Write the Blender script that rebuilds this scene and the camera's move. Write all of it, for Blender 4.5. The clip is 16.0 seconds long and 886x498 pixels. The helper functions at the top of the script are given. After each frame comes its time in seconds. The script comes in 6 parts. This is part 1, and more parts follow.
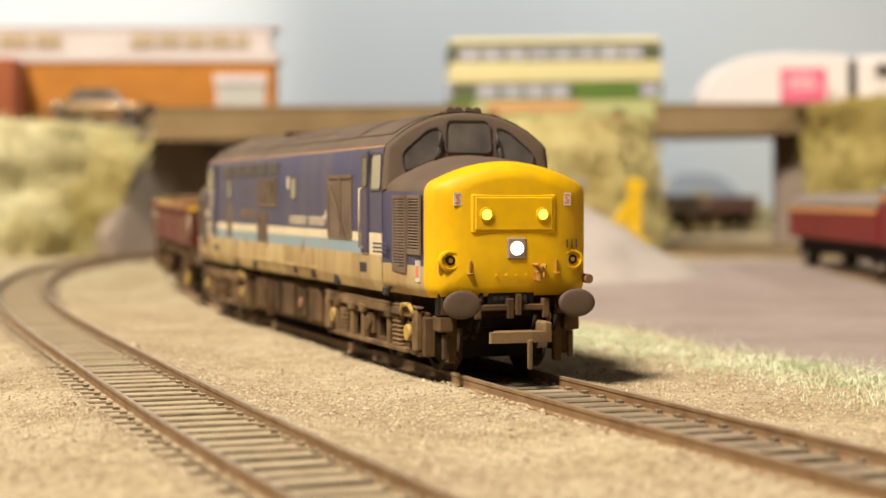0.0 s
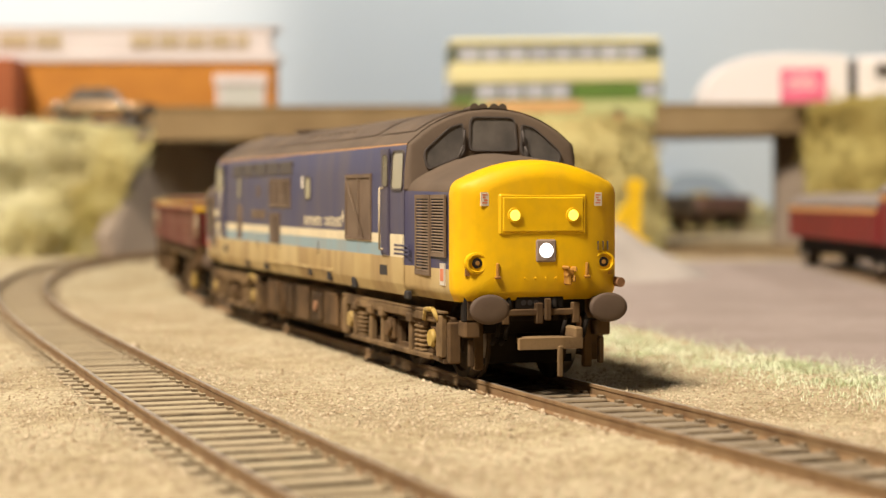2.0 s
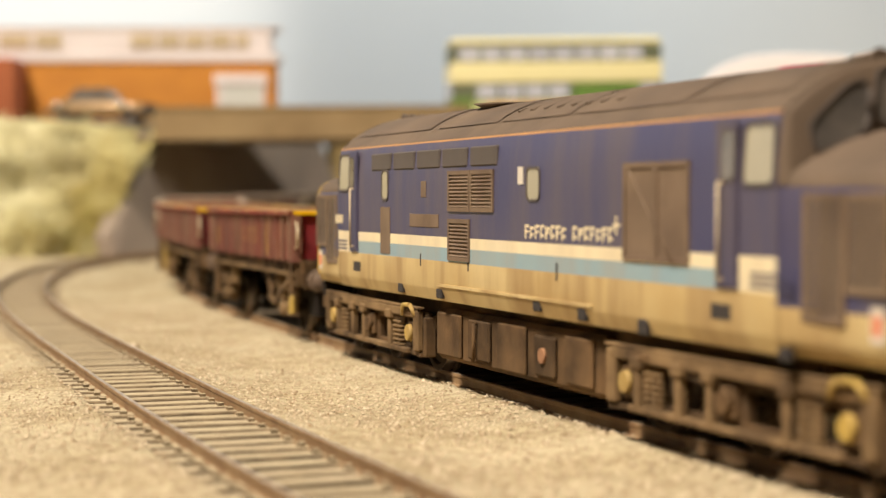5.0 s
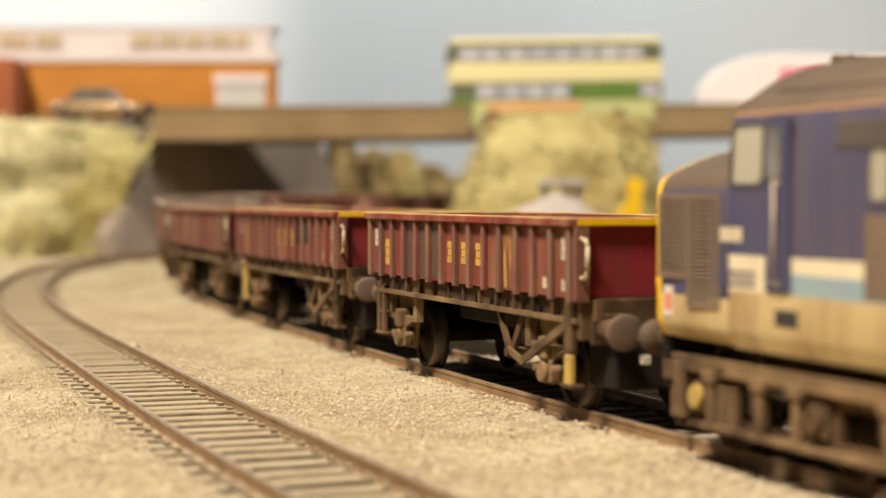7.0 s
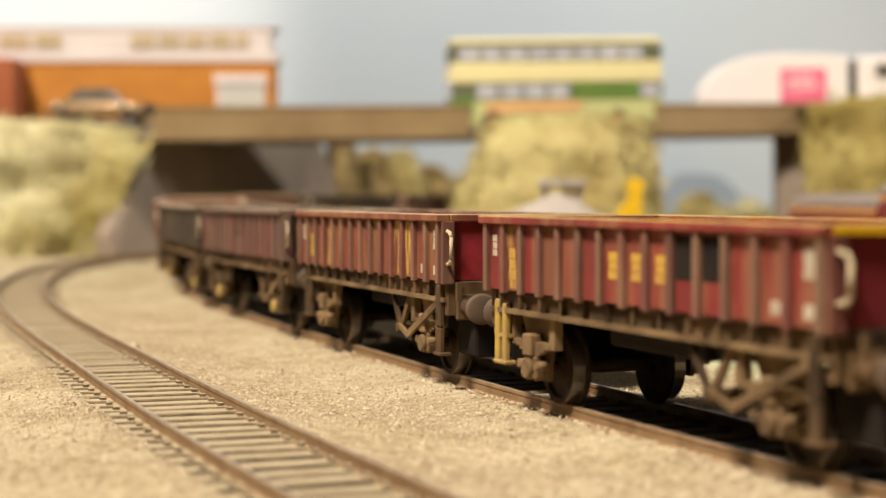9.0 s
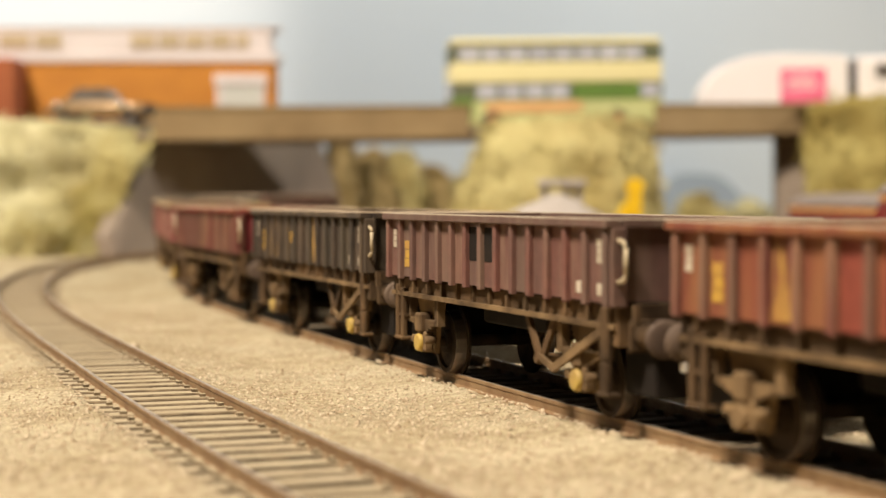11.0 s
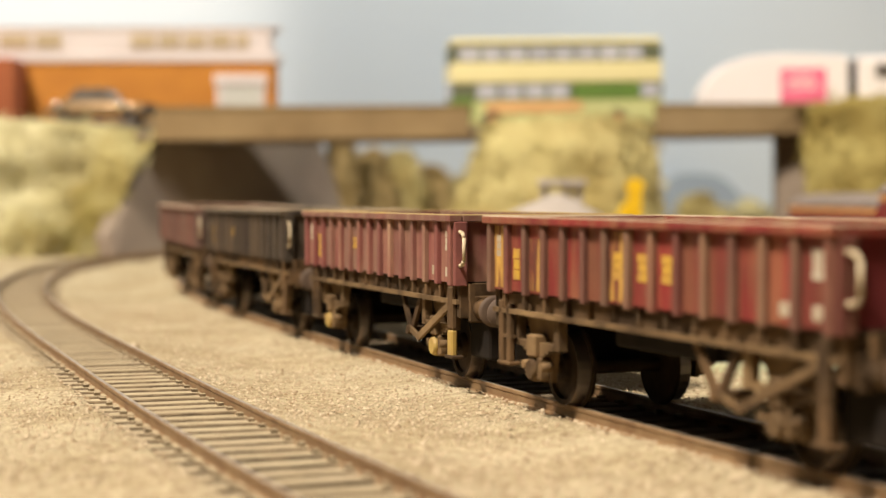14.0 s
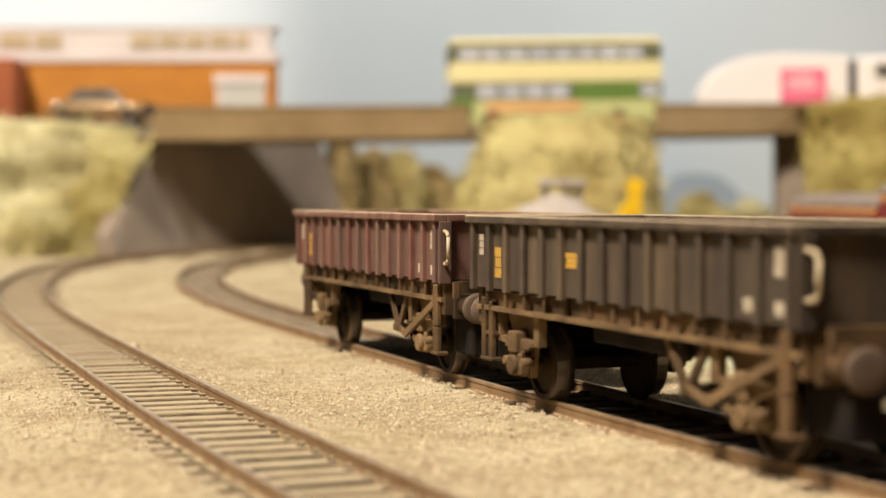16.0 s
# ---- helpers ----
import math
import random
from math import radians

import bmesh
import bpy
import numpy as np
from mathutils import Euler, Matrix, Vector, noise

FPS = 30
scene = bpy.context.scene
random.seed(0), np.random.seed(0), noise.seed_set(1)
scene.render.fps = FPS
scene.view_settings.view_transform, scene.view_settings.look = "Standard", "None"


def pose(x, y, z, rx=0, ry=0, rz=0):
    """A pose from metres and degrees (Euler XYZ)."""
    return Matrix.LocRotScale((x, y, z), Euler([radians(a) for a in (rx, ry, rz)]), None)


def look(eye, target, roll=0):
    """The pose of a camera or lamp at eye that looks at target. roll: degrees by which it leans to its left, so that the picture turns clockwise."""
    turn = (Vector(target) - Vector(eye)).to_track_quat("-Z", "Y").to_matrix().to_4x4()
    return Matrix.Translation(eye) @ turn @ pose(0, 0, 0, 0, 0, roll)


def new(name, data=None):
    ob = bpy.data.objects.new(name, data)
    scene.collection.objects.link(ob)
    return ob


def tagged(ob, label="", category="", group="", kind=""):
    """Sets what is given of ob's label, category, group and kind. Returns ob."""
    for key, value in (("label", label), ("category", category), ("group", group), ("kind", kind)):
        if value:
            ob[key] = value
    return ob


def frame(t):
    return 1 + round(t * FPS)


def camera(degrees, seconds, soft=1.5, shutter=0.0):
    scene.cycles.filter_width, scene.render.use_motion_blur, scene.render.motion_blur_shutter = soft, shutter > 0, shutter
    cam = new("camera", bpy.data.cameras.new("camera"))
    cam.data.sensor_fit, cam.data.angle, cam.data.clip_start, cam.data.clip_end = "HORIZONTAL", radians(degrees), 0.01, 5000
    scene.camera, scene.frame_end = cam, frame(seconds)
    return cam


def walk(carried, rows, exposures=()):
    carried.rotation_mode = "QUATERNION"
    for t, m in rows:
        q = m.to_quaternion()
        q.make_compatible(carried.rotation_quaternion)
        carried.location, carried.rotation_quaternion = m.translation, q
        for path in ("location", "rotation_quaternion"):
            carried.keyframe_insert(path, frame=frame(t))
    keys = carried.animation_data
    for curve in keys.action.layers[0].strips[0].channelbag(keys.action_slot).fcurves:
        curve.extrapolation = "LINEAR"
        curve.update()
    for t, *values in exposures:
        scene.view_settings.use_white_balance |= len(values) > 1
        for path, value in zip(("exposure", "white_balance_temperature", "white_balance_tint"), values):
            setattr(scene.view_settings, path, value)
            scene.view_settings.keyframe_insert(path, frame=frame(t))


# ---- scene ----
MM = 0.001
cam = camera(28.4, 16.0, soft=1.35, shutter=0.0)
cam.data.dof.use_dof = True
cam.data.dof.focus_distance = 0.315
cam.data.dof.aperture_fstop = 20.0
walk(cam, [(0.0, pose(0, 0, 33.5 * MM, 88.31, 0, 0)), (16.0, pose(0, 0, 33.5 * MM, 88.31, 0, 0))])

# ---- light: a warm layout spotlight, with added fill for shadows and backdrop ----
world = bpy.data.worlds.new("hall")
world.use_nodes = True
world.node_tree.nodes["Background"].inputs[0].default_value = (0.9, 0.95, 1.0, 1)
world.node_tree.nodes["Background"].inputs[1].default_value = 0.15
scene.world = world


def area_lamp(name, eye, target, size, power, color):
    data = bpy.data.lights.new(name, "AREA")
    data.shape, data.size, data.energy, data.color = "DISK", size, power, color
    ob = new(name, data)
    ob.matrix_world = look(eye, target)
    return ob


KEY = area_lamp("layout_spotlight", (-0.76, -0.45, 1.62), (0.0, 0.65, 0.0), 0.42, 91, (1.0, 0.89, 0.77))
# unseen overhead lamp, added as soft fill for the shadows
HALL = area_lamp("hall_fill_lamp", (0.5, -0.6, 2.35), (0.3, 0.4, 0.0), 1.4, 3.2, (0.95, 0.97, 1.0))
# unseen spot added to even out the brightness of the sky board
spot = bpy.data.lights.new("backdrop_fill_spot", "SPOT")
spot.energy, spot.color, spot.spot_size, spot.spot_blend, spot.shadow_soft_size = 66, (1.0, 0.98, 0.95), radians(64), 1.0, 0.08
new("backdrop_fill_spot", spot).matrix_world = look((1.3, 0.9, 1.1), (-0.02, 1.3, 0.2))
scene.view_settings.exposure = -0.1


# ---- materials ----
def material(name, color, color2=None, scale=300.0, rough=0.7, metal=0.0, bump=0.0, bump_scale=900.0, fine=None, fine_amount=0.3,
             dust=None, dust_amount=0.0, emit=0.0, streak=False, spec=0.4, vary=0.0, vary_to=None):
    m = bpy.data.materials.new(name)
    m.use_nodes = True
    nt = m.node_tree
    b = nt.nodes["Principled BSDF"]
    b.inputs["Roughness"].default_value, b.inputs["Metallic"].default_value = rough, metal
    b.inputs["Specular IOR Level"].default_value = spec
    tc = nt.nodes.new("ShaderNodeTexCoord")
    info = nt.nodes.new("ShaderNodeObjectInfo")
    shift = nt.nodes.new("ShaderNodeVectorMath")
    shift.operation = "ADD"
    nt.links.new(tc.outputs["Object"], shift.inputs[0])
    nt.links.new(info.outputs["Random"], shift.inputs[1])

    def tex(sc, detail=5.0, squash=None):
        n = nt.nodes.new("ShaderNodeTexNoise")
        n.inputs["Scale"].default_value, n.inputs["Detail"].default_value = sc, detail
        source = shift.outputs[0]
        if squash:
            mp = nt.nodes.new("ShaderNodeMapping")
            mp.inputs["Scale"].default_value = squash
            nt.links.new(source, mp.inputs["Vector"])
            source = mp.outputs[0]
        nt.links.new(source, n.inputs["Vector"])
        return n.outputs["Fac"]

    def ramp(fac, lo, hi):
        n = nt.nodes.new("ShaderNodeMapRange")
        n.inputs["From Min"].default_value, n.inputs["From Max"].default_value = lo, hi
        nt.links.new(fac, n.inputs["Value"])
        return n.outputs["Result"]

    def mix(fac, a, c, factor=1.0):
        n = nt.nodes.new("ShaderNodeMix")
        n.data_type = "RGBA"
        if factor != 1.0:
            k = nt.nodes.new("ShaderNodeMath")
            k.operation = "MULTIPLY"
            nt.links.new(fac, k.inputs[0])
            k.inputs[1].default_value = factor
            fac = k.outputs[0]
        nt.links.new(fac, n.inputs["Factor"])
        for key, v in (("A", a), ("B", c)):
            socket = [s for s in n.inputs if s.name == key and s.type == "RGBA"][0]
            if isinstance(v, tuple):
                socket.default_value = (*v, 1)
            else:
                nt.links.new(v, socket)
        return [s for s in n.outputs if s.type == "RGBA"][0]

    col = color
    if color2:
        col = mix(ramp(tex(scale), 0.35, 0.65), color, color2)
    if fine:
        col = mix(ramp(tex(scale * 7), 0.42, 0.62), col, fine, fine_amount)
    if dust:
        col = mix(ramp(tex(scale * 3.0 if streak else scale * 0.6, 6.0, (1.0, 1.0, 0.16) if streak else None), 0.42, 0.68), col, dust, dust_amount)
    if vary:
        col = mix(ramp(info.outputs["Random"], 0.25, 1.0), col, vary_to, vary)
    if isinstance(col, tuple):
        b.inputs["Base Color"].default_value = (*col, 1)
    else:
        nt.links.new(col, b.inputs["Base Color"])
    if bump:
        n = nt.nodes.new("ShaderNodeBump")
        n.inputs["Strength"].default_value, n.inputs["Distance"].default_value = bump, 0.0006
        nt.links.new(tex(bump_scale, 4.0), n.inputs["Height"])
        nt.links.new(n.outputs[0], b.inputs["Normal"])
    if emit:
        b.inputs["Emission Color"].default_value = (*color, 1)
        b.inputs["Emission Strength"].default_value = emit
    return m


BALLAST = material("sandy_ballast", (0.515, 0.427, 0.262), (0.395, 0.315, 0.182), 60, 0.95, bump=1.0, bump_scale=1500, fine=(0.24, 0.17, 0.09), fine_amount=0.55, dust=(0.61, 0.535, 0.368), dust_amount=0.4, spec=0.1)
# oil-stained tone with the shade of the sleeper gaps mixed in
TRACK_BED = material("oily_shaded_track_ballast", (0.15, 0.105, 0.06), (0.10, 0.07, 0.042), 120, 0.95, bump=1.0, bump_scale=1500, fine=(0.34, 0.27, 0.17), fine_amount=0.5, spec=0.1)
GRAIN = material("ballast_grains", (0.62, 0.51, 0.35), (0.25, 0.17, 0.09), 700, 0.9, spec=0.15)
YARD = material("pinkish_concrete", (0.30, 0.24, 0.205), (0.36, 0.29, 0.25), 25, 0.9, bump=0.4, bump_scale=700, fine=(0.27, 0.215, 0.18), fine_amount=0.4, spec=0.15)
ASH = material("grey_ash", (0.40, 0.35, 0.30), (0.48, 0.42, 0.36), 60, 0.95, bump=0.8, bump_scale=1200, spec=0.1)
GRASS = material("dry_grass", (0.52, 0.60, 0.33), (0.82, 0.83, 0.62), 200, 0.8, spec=0.1)
SCRUB = material("scrub_flock", (0.54, 0.465, 0.215), (0.38, 0.29, 0.11), 26, 0.95, bump=1.0, bump_scale=400, fine=(0.30, 0.25, 0.08), fine_amount=0.3, dust=(0.60, 0.54, 0.25), dust_amount=0.5, spec=0.1)
SCRUB_PALE = material("pale_scrub_flock", (0.46, 0.40, 0.18), (0.19, 0.15, 0.035), 20, 0.95, bump=1.0, bump_scale=400, fine=(0.26, 0.19, 0.06), fine_amount=0.4, dust=(0.68, 0.64, 0.42), dust_amount=0.65, spec=0.1)
SCRUB_OLIVE = material("olive_scrub_flock", (0.40, 0.32, 0.105), (0.23, 0.165, 0.045), 28, 0.95, bump=1.0, bump_scale=400, fine=(0.20, 0.17, 0.05), fine_amount=0.35, dust=(0.50, 0.43, 0.17), dust_amount=0.5, spec=0.1)
SCRUB_BROWN = material("brown_scrub_flock", (0.40, 0.29, 0.125), (0.27, 0.19, 0.085), 36, 0.95, bump=1.0, bump_scale=400, fine=(0.22, 0.17, 0.06), fine_amount=0.35, dust=(0.50, 0.40, 0.19), dust_amount=0.4, spec=0.1)
CONCRETE = material("weathered_brown_concrete", (0.30, 0.24, 0.18), (0.24, 0.185, 0.14), 30, 0.9, bump=0.3, bump_scale=500, dust=(0.29, 0.23, 0.17), dust_amount=0.4, spec=0.2)
DECK = material("brown_bridge_beam", (0.31, 0.215, 0.105), (0.23, 0.155, 0.075), 30, 0.85, bump=0.3, bump_scale=500, dust=(0.38, 0.28, 0.145), dust_amount=0.4, spec=0.2)
SKY = material("painted_sky_board", (0.55, 0.615, 0.665), (0.59, 0.645, 0.68), 2.5, 0.95, bump=0.05, bump_scale=200, spec=0.1)
PAINTED_HILL = material("painted_blue_hill", (0.25, 0.30, 0.35), (0.29, 0.335, 0.38), 8, 0.95, spec=0.1)
RAIL_RUST = material("rusty_rail_side", (0.21, 0.12, 0.055), (0.29, 0.185, 0.09), 200, 0.75, 0.2, bump=0.3, bump_scale=1500)
RAIL_TOP = material("worn_rail_head", (0.46, 0.38, 0.29), (0.34, 0.27, 0.20), 150, 0.42, 0.6)
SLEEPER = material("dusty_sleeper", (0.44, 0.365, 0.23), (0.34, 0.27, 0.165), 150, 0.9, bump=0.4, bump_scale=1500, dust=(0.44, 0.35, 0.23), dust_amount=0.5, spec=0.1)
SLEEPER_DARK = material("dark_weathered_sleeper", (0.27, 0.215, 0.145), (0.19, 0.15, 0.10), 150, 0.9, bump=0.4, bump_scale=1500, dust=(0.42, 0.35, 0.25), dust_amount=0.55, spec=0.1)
# undusted plastic, darkened further to hold the shade between sleepers
SLEEPER_SIDE = material("shaded_sleeper_plastic", (0.13, 0.095, 0.058), (0.23, 0.17, 0.10), 300, 0.85, bump=0.3, bump_scale=1500, spec=0.15)
WALL = material("hall_wall_paint", (0.20, 0.185, 0.17), (0.17, 0.155, 0.14), 3, 0.9)
HALL_FLOOR = material("hall_floor_lino", (0.30, 0.24, 0.18), (0.25, 0.20, 0.15), 5, 0.6)

YELLOW = material("weathered_yellow_paint", (0.82, 0.475, 0.002), (0.74, 0.42, 0.002), 60, 0.5, spec=0.22, bump=0.08, bump_scale=600, fine=(0.55, 0.33, 0.01), fine_amount=0.2, dust=(0.46, 0.26, 0.03), dust_amount=0.26, streak=True)
BLUE = material("dusty_blue_paint", (0.046, 0.046, 0.105), (0.066, 0.060, 0.106), 40, 0.5, spec=0.25, dust=(0.13, 0.098, 0.082), dust_amount=0.5, streak=True, bump=0.05)
BEIGE = material("dirty_cream_paint", (0.55, 0.42, 0.205), (0.46, 0.325, 0.14), 50, 0.65, spec=0.2, dust=(0.25, 0.145, 0.06), dust_amount=0.6, streak=True, bump=0.05)
CREAM = material("cream_stripe", (0.74, 0.62, 0.38), (0.66, 0.56, 0.37), 80, 0.55, dust=(0.45, 0.35, 0.22), dust_amount=0.3, streak=True)
SKYBLUE = material("light_blue_stripe", (0.22, 0.32, 0.36), (0.25, 0.33, 0.34), 80, 0.55, dust=(0.30, 0.26, 0.20), dust_amount=0.4, streak=True)
ROOF = material("dusty_grey_roof", (0.098, 0.071, 0.05), (0.13, 0.092, 0.063), 60, 0.75, spec=0.2, dust=(0.19, 0.132, 0.085), dust_amount=0.5, bump=0.12)
ORANGE = material("orange_line", (0.42, 0.21, 0.07), (0.34, 0.17, 0.06), 80, 0.6)
GRILLE = material("brown_grille", (0.175, 0.12, 0.078), (0.13, 0.088, 0.058), 150, 0.8, spec=0.2, dust=(0.21, 0.15, 0.095), dust_amount=0.4)
# near-black that paints the shade of hollows; also colours small bolts
GRILLE_DARK = material("hollow_shade_and_bolt_black", (0.025, 0.02, 0.018), (0.035, 0.028, 0.024), 150, 0.8)
UNDER = material("dusty_underframe", (0.04, 0.025, 0.014), (0.075, 0.048, 0.026), 120, 0.9, spec=0.1, dust=(0.25, 0.145, 0.066), dust_amount=0.5, bump=0.2)
UNDER_TAN = material("tan_dusted_metal", (0.165, 0.105, 0.052), (0.075, 0.047, 0.025), 150, 0.9, spec=0.1, dust=(0.34, 0.22, 0.105), dust_amount=0.5, bump=0.2)
# soot black, also used for blocks that stand in for shade
BLACK = material("soot_and_shade_black", (0.013, 0.010, 0.008), (0.024, 0.018, 0.013), 120, 0.9, spec=0.12)
BUFFER = material("greasy_buffer_steel", (0.085, 0.056, 0.04), (0.115, 0.078, 0.053), 120, 0.65, 0.0, spec=0.25, dust=(0.21, 0.145, 0.092), dust_amount=0.4)
WHEEL = material("wheel_steel", (0.020, 0.014, 0.010), (0.05, 0.033, 0.02), 250, 0.85, spec=0.1, dust=(0.12, 0.075, 0.038), dust_amount=0.35)
TYRE = material("bright_wheel_tread", (0.35, 0.31, 0.27), (0.28, 0.24, 0.2), 120, 0.35, 0.9)
AXLE_YELLOW = material("faded_yellow_axlebox", (0.46, 0.31, 0.06), (0.36, 0.23, 0.06), 200, 0.6, dust=(0.22, 0.15, 0.08), dust_amount=0.5)
GLASS = material("dark_cab_glass", (0.085, 0.075, 0.066), (0.15, 0.13, 0.11), 160, 0.12, spec=0.6)
SIDE_GLASS = material("pale_cab_side_glass", (0.30, 0.27, 0.19), (0.36, 0.32, 0.22), 60, 0.25, spec=0.6)
RUBBER = material("black_window_rubber", (0.075, 0.06, 0.05), (0.09, 0.072, 0.06), 120, 0.7)
WHITE = material("off_white_marking", (0.62, 0.56, 0.46), (0.50, 0.43, 0.33), 150, 0.6)
HANDRAIL = material("dusty_white_handrail", (0.56, 0.45, 0.29), (0.42, 0.33, 0.2), 150, 0.6)
RED_MARK = material("faded_red_marking", (0.55, 0.13, 0.06), (0.6, 0.2, 0.1), 200, 0.6)
RUST = material("rusty_metal", (0.33, 0.17, 0.08), (0.25, 0.12, 0.06), 200, 0.85, bump=0.3)
LAMP_YELLOW = material("lit_marker_lamp", (1.0, 0.86, 0.10), emit=1.6)
STAINED = material("rust_stained_yellow", (0.50, 0.24, 0.02), (0.24, 0.11, 0.035), 260, 0.7, bump=0.3)
EARTH = material("brown_earth_scatter", (0.17, 0.112, 0.055), (0.27, 0.185, 0.095), 28, 0.95, bump=1.0, bump_scale=500, fine=(0.15, 0.10, 0.05), fine_amount=0.45, spec=0.1)
STEEL = material("bright_wheel_steel", (0.55, 0.52, 0.48), (0.40, 0.37, 0.34), 200, 0.3, 0.9)
LAMP_WHITE = material("lit_headlight", (0.93, 0.96, 1.0), emit=5.0)


# ---- building helpers, in millimetres ----
def part(name, bm, mats, parent=None, label="", smooth=False):
    bmesh.ops.scale(bm, vec=(MM, MM, MM), verts=bm.verts)
    me = bpy.data.meshes.new(name)
    bm.to_mesh(me)
    bm.free()
    for m in mats if isinstance(mats, (list, tuple)) else [mats]:
        me.materials.append(m)
    if smooth:
        for p in me.polygons:
            p.use_smooth = True
    ob = new(name, me)
    if parent:
        ob.parent = parent
    if label:
        ob["label"] = label
    return ob


def box(bm, x0, x1, y0, y1, z0, z1, mat=0, bevel=0.0, turn=None):
    vs = [bm.verts.new((x, y, z)) for x in (x0, x1) for y in (y0, y1) for z in (z0, z1)]
    fs = [bm.faces.new([vs[i] for i in f]) for f in ((0, 1, 3, 2), (4, 6, 7, 5), (0, 4, 5, 1), (2, 3, 7, 6), (0, 2, 6, 4), (1, 5, 7, 3))]
    for f in fs:
        f.material_index = mat
    if turn:
        bmesh.ops.transform(bm, matrix=turn, verts=vs)
    if bevel:
        es = list({e for f in fs for e in f.edges})
        r = bmesh.ops.bevel(bm, geom=es, offset=bevel, segments=1, affect="EDGES")
        for f in r["faces"]:
            f.material_index = mat
    return vs


def cyl(bm, p0, p1, r0, r1=None, seg=12, mat=0, caps=True):
    r1 = r0 if r1 is None else r1
    p0, p1 = Vector(p0), Vector(p1)
    q = (p1 - p0).to_track_quat("Z", "Y")
    rings = []
    for p, r in ((p0, r0), (p1, r1)):
        rings.append([bm.verts.new(p + q @ Vector((r * math.cos(a), r * math.sin(a), 0))) for a in (2 * math.pi * i / seg for i in range(seg))])
    fs = [bm.faces.new((rings[0][i], rings[0][(i + 1) % seg], rings[1][(i + 1) % seg], rings[1][i])) for i in range(seg)]
    if caps:
        fs += [bm.faces.new(rings[0][::-1]), bm.faces.new(rings[1])]
    for f in fs:
        f.material_index = mat
        f.smooth = len(f.verts) == 4
    return rings


def bar(bm, p0, p1, w, h, mat=0):
    """A square bar from p0 to p1."""
    p0, p1 = Vector(p0), Vector(p1)
    m = Matrix.Translation(p0) @ (p1 - p0).to_track_quat("X", "Z").to_matrix().to_4x4()
    return box(bm, 0, (p1 - p0).length, -w / 2, w / 2, -h / 2, h / 2, mat, 0.0, m)


def tube(bm, pts, r, seg=8, mat=0):
    for a, b in zip(pts, pts[1:]):
        cyl(bm, a, b, r, r, seg, mat)


def loft(bm, rings, closed=True, mat=None):
    vs = [[bm.verts.new(p) for p in ring] for ring in rings]
    n = len(vs[0])
    for k, (a, b) in enumerate(zip(vs, vs[1:])):
        for i in range(n if closed else n - 1):
            j = (i + 1) % n
            f = bm.faces.new((a[i], a[j], b[j], b[i]))
            f.material_index = mat(f.calc_center_median()) if mat else 0
    return vs


def thing(name, label, category, group="", kind=""):
    return tagged(new(name), label, category, group, kind)


# ---- the line that the train follows ----
STEP = 5.0
GRID = np.arange(-1500, 620, STEP)
BEND = np.interp(GRID, [-1500, -640, -480, -440, -285, -230, -50, 100, 250, 400, 620], [0.25, 0.25, 0.5, 2.5, 2.5, 1.2695, 0.3449, 0.0214, 0.4738, -0.8786, 0.0]) * 1e-3
ORIGIN = int(np.argmin(abs(GRID)))
TURN = np.r_[0, np.cumsum((BEND[1:] + BEND[:-1]) / 2 * STEP)]
TURN = TURN - TURN[ORIGIN] + 0.3173
LINE_X = np.r_[0, np.cumsum((np.sin(TURN[1:]) + np.sin(TURN[:-1])) / 2 * STEP)]
LINE_Y = np.r_[0, -np.cumsum((np.cos(TURN[1:]) + np.cos(TURN[:-1])) / 2 * STEP)]
LINE_X, LINE_Y = LINE_X - LINE_X[ORIGIN] - 39.16, LINE_Y - LINE_Y[ORIGIN] + 481.82


def climb(s):
    """The line's rise towards the bridge."""
    u = min(1.0, max(0.0, (-60.0 - s) / 420.0))
    return 4.5 * u * u * (3 - 2 * u)


def on_line(s, v=0.0):
    """A point s mm along the line and v mm to its left, and the heading's angle."""
    x, y, a = (float(np.interp(s, GRID, c)) for c in (LINE_X, LINE_Y, TURN))
    for end, sign in ((GRID[-1], 1), (GRID[0], -1)):
        if (s - end) * sign > 0:
            x, y = x + (s - end) * math.sin(a), y - (s - end) * math.cos(a)
    return x + v * math.cos(a), y + v * math.sin(a), climb(s), a


def second_line(s):
    return -65.8 - 2.0 * min(1.0, max(0.0, (100.0 - s) / 400.0))


# how far the train's leading buffers have gone along the line, second by second
GONE = [168.3, 171.2, 182.4, 208.9, 256.0, 317.4, 394.2, 486.0, 584.0, 680.6, 775.6, 871.6, 967.6, 1062.6, 1173.8, 1290.0, 1410.0]


def gone(t):
    i = min(15, max(0, int(t)))
    u = t - i
    y = [2 * GONE[0] - GONE[1], *GONE, 2 * GONE[-1] - GONE[-2]]
    a, b, c, d = y[i:i + 4]
    return b + 0.5 * u * (c - a + u * (2 * a - 5 * b + 4 * c - d + u * (3 * (b - c) + d - a)))


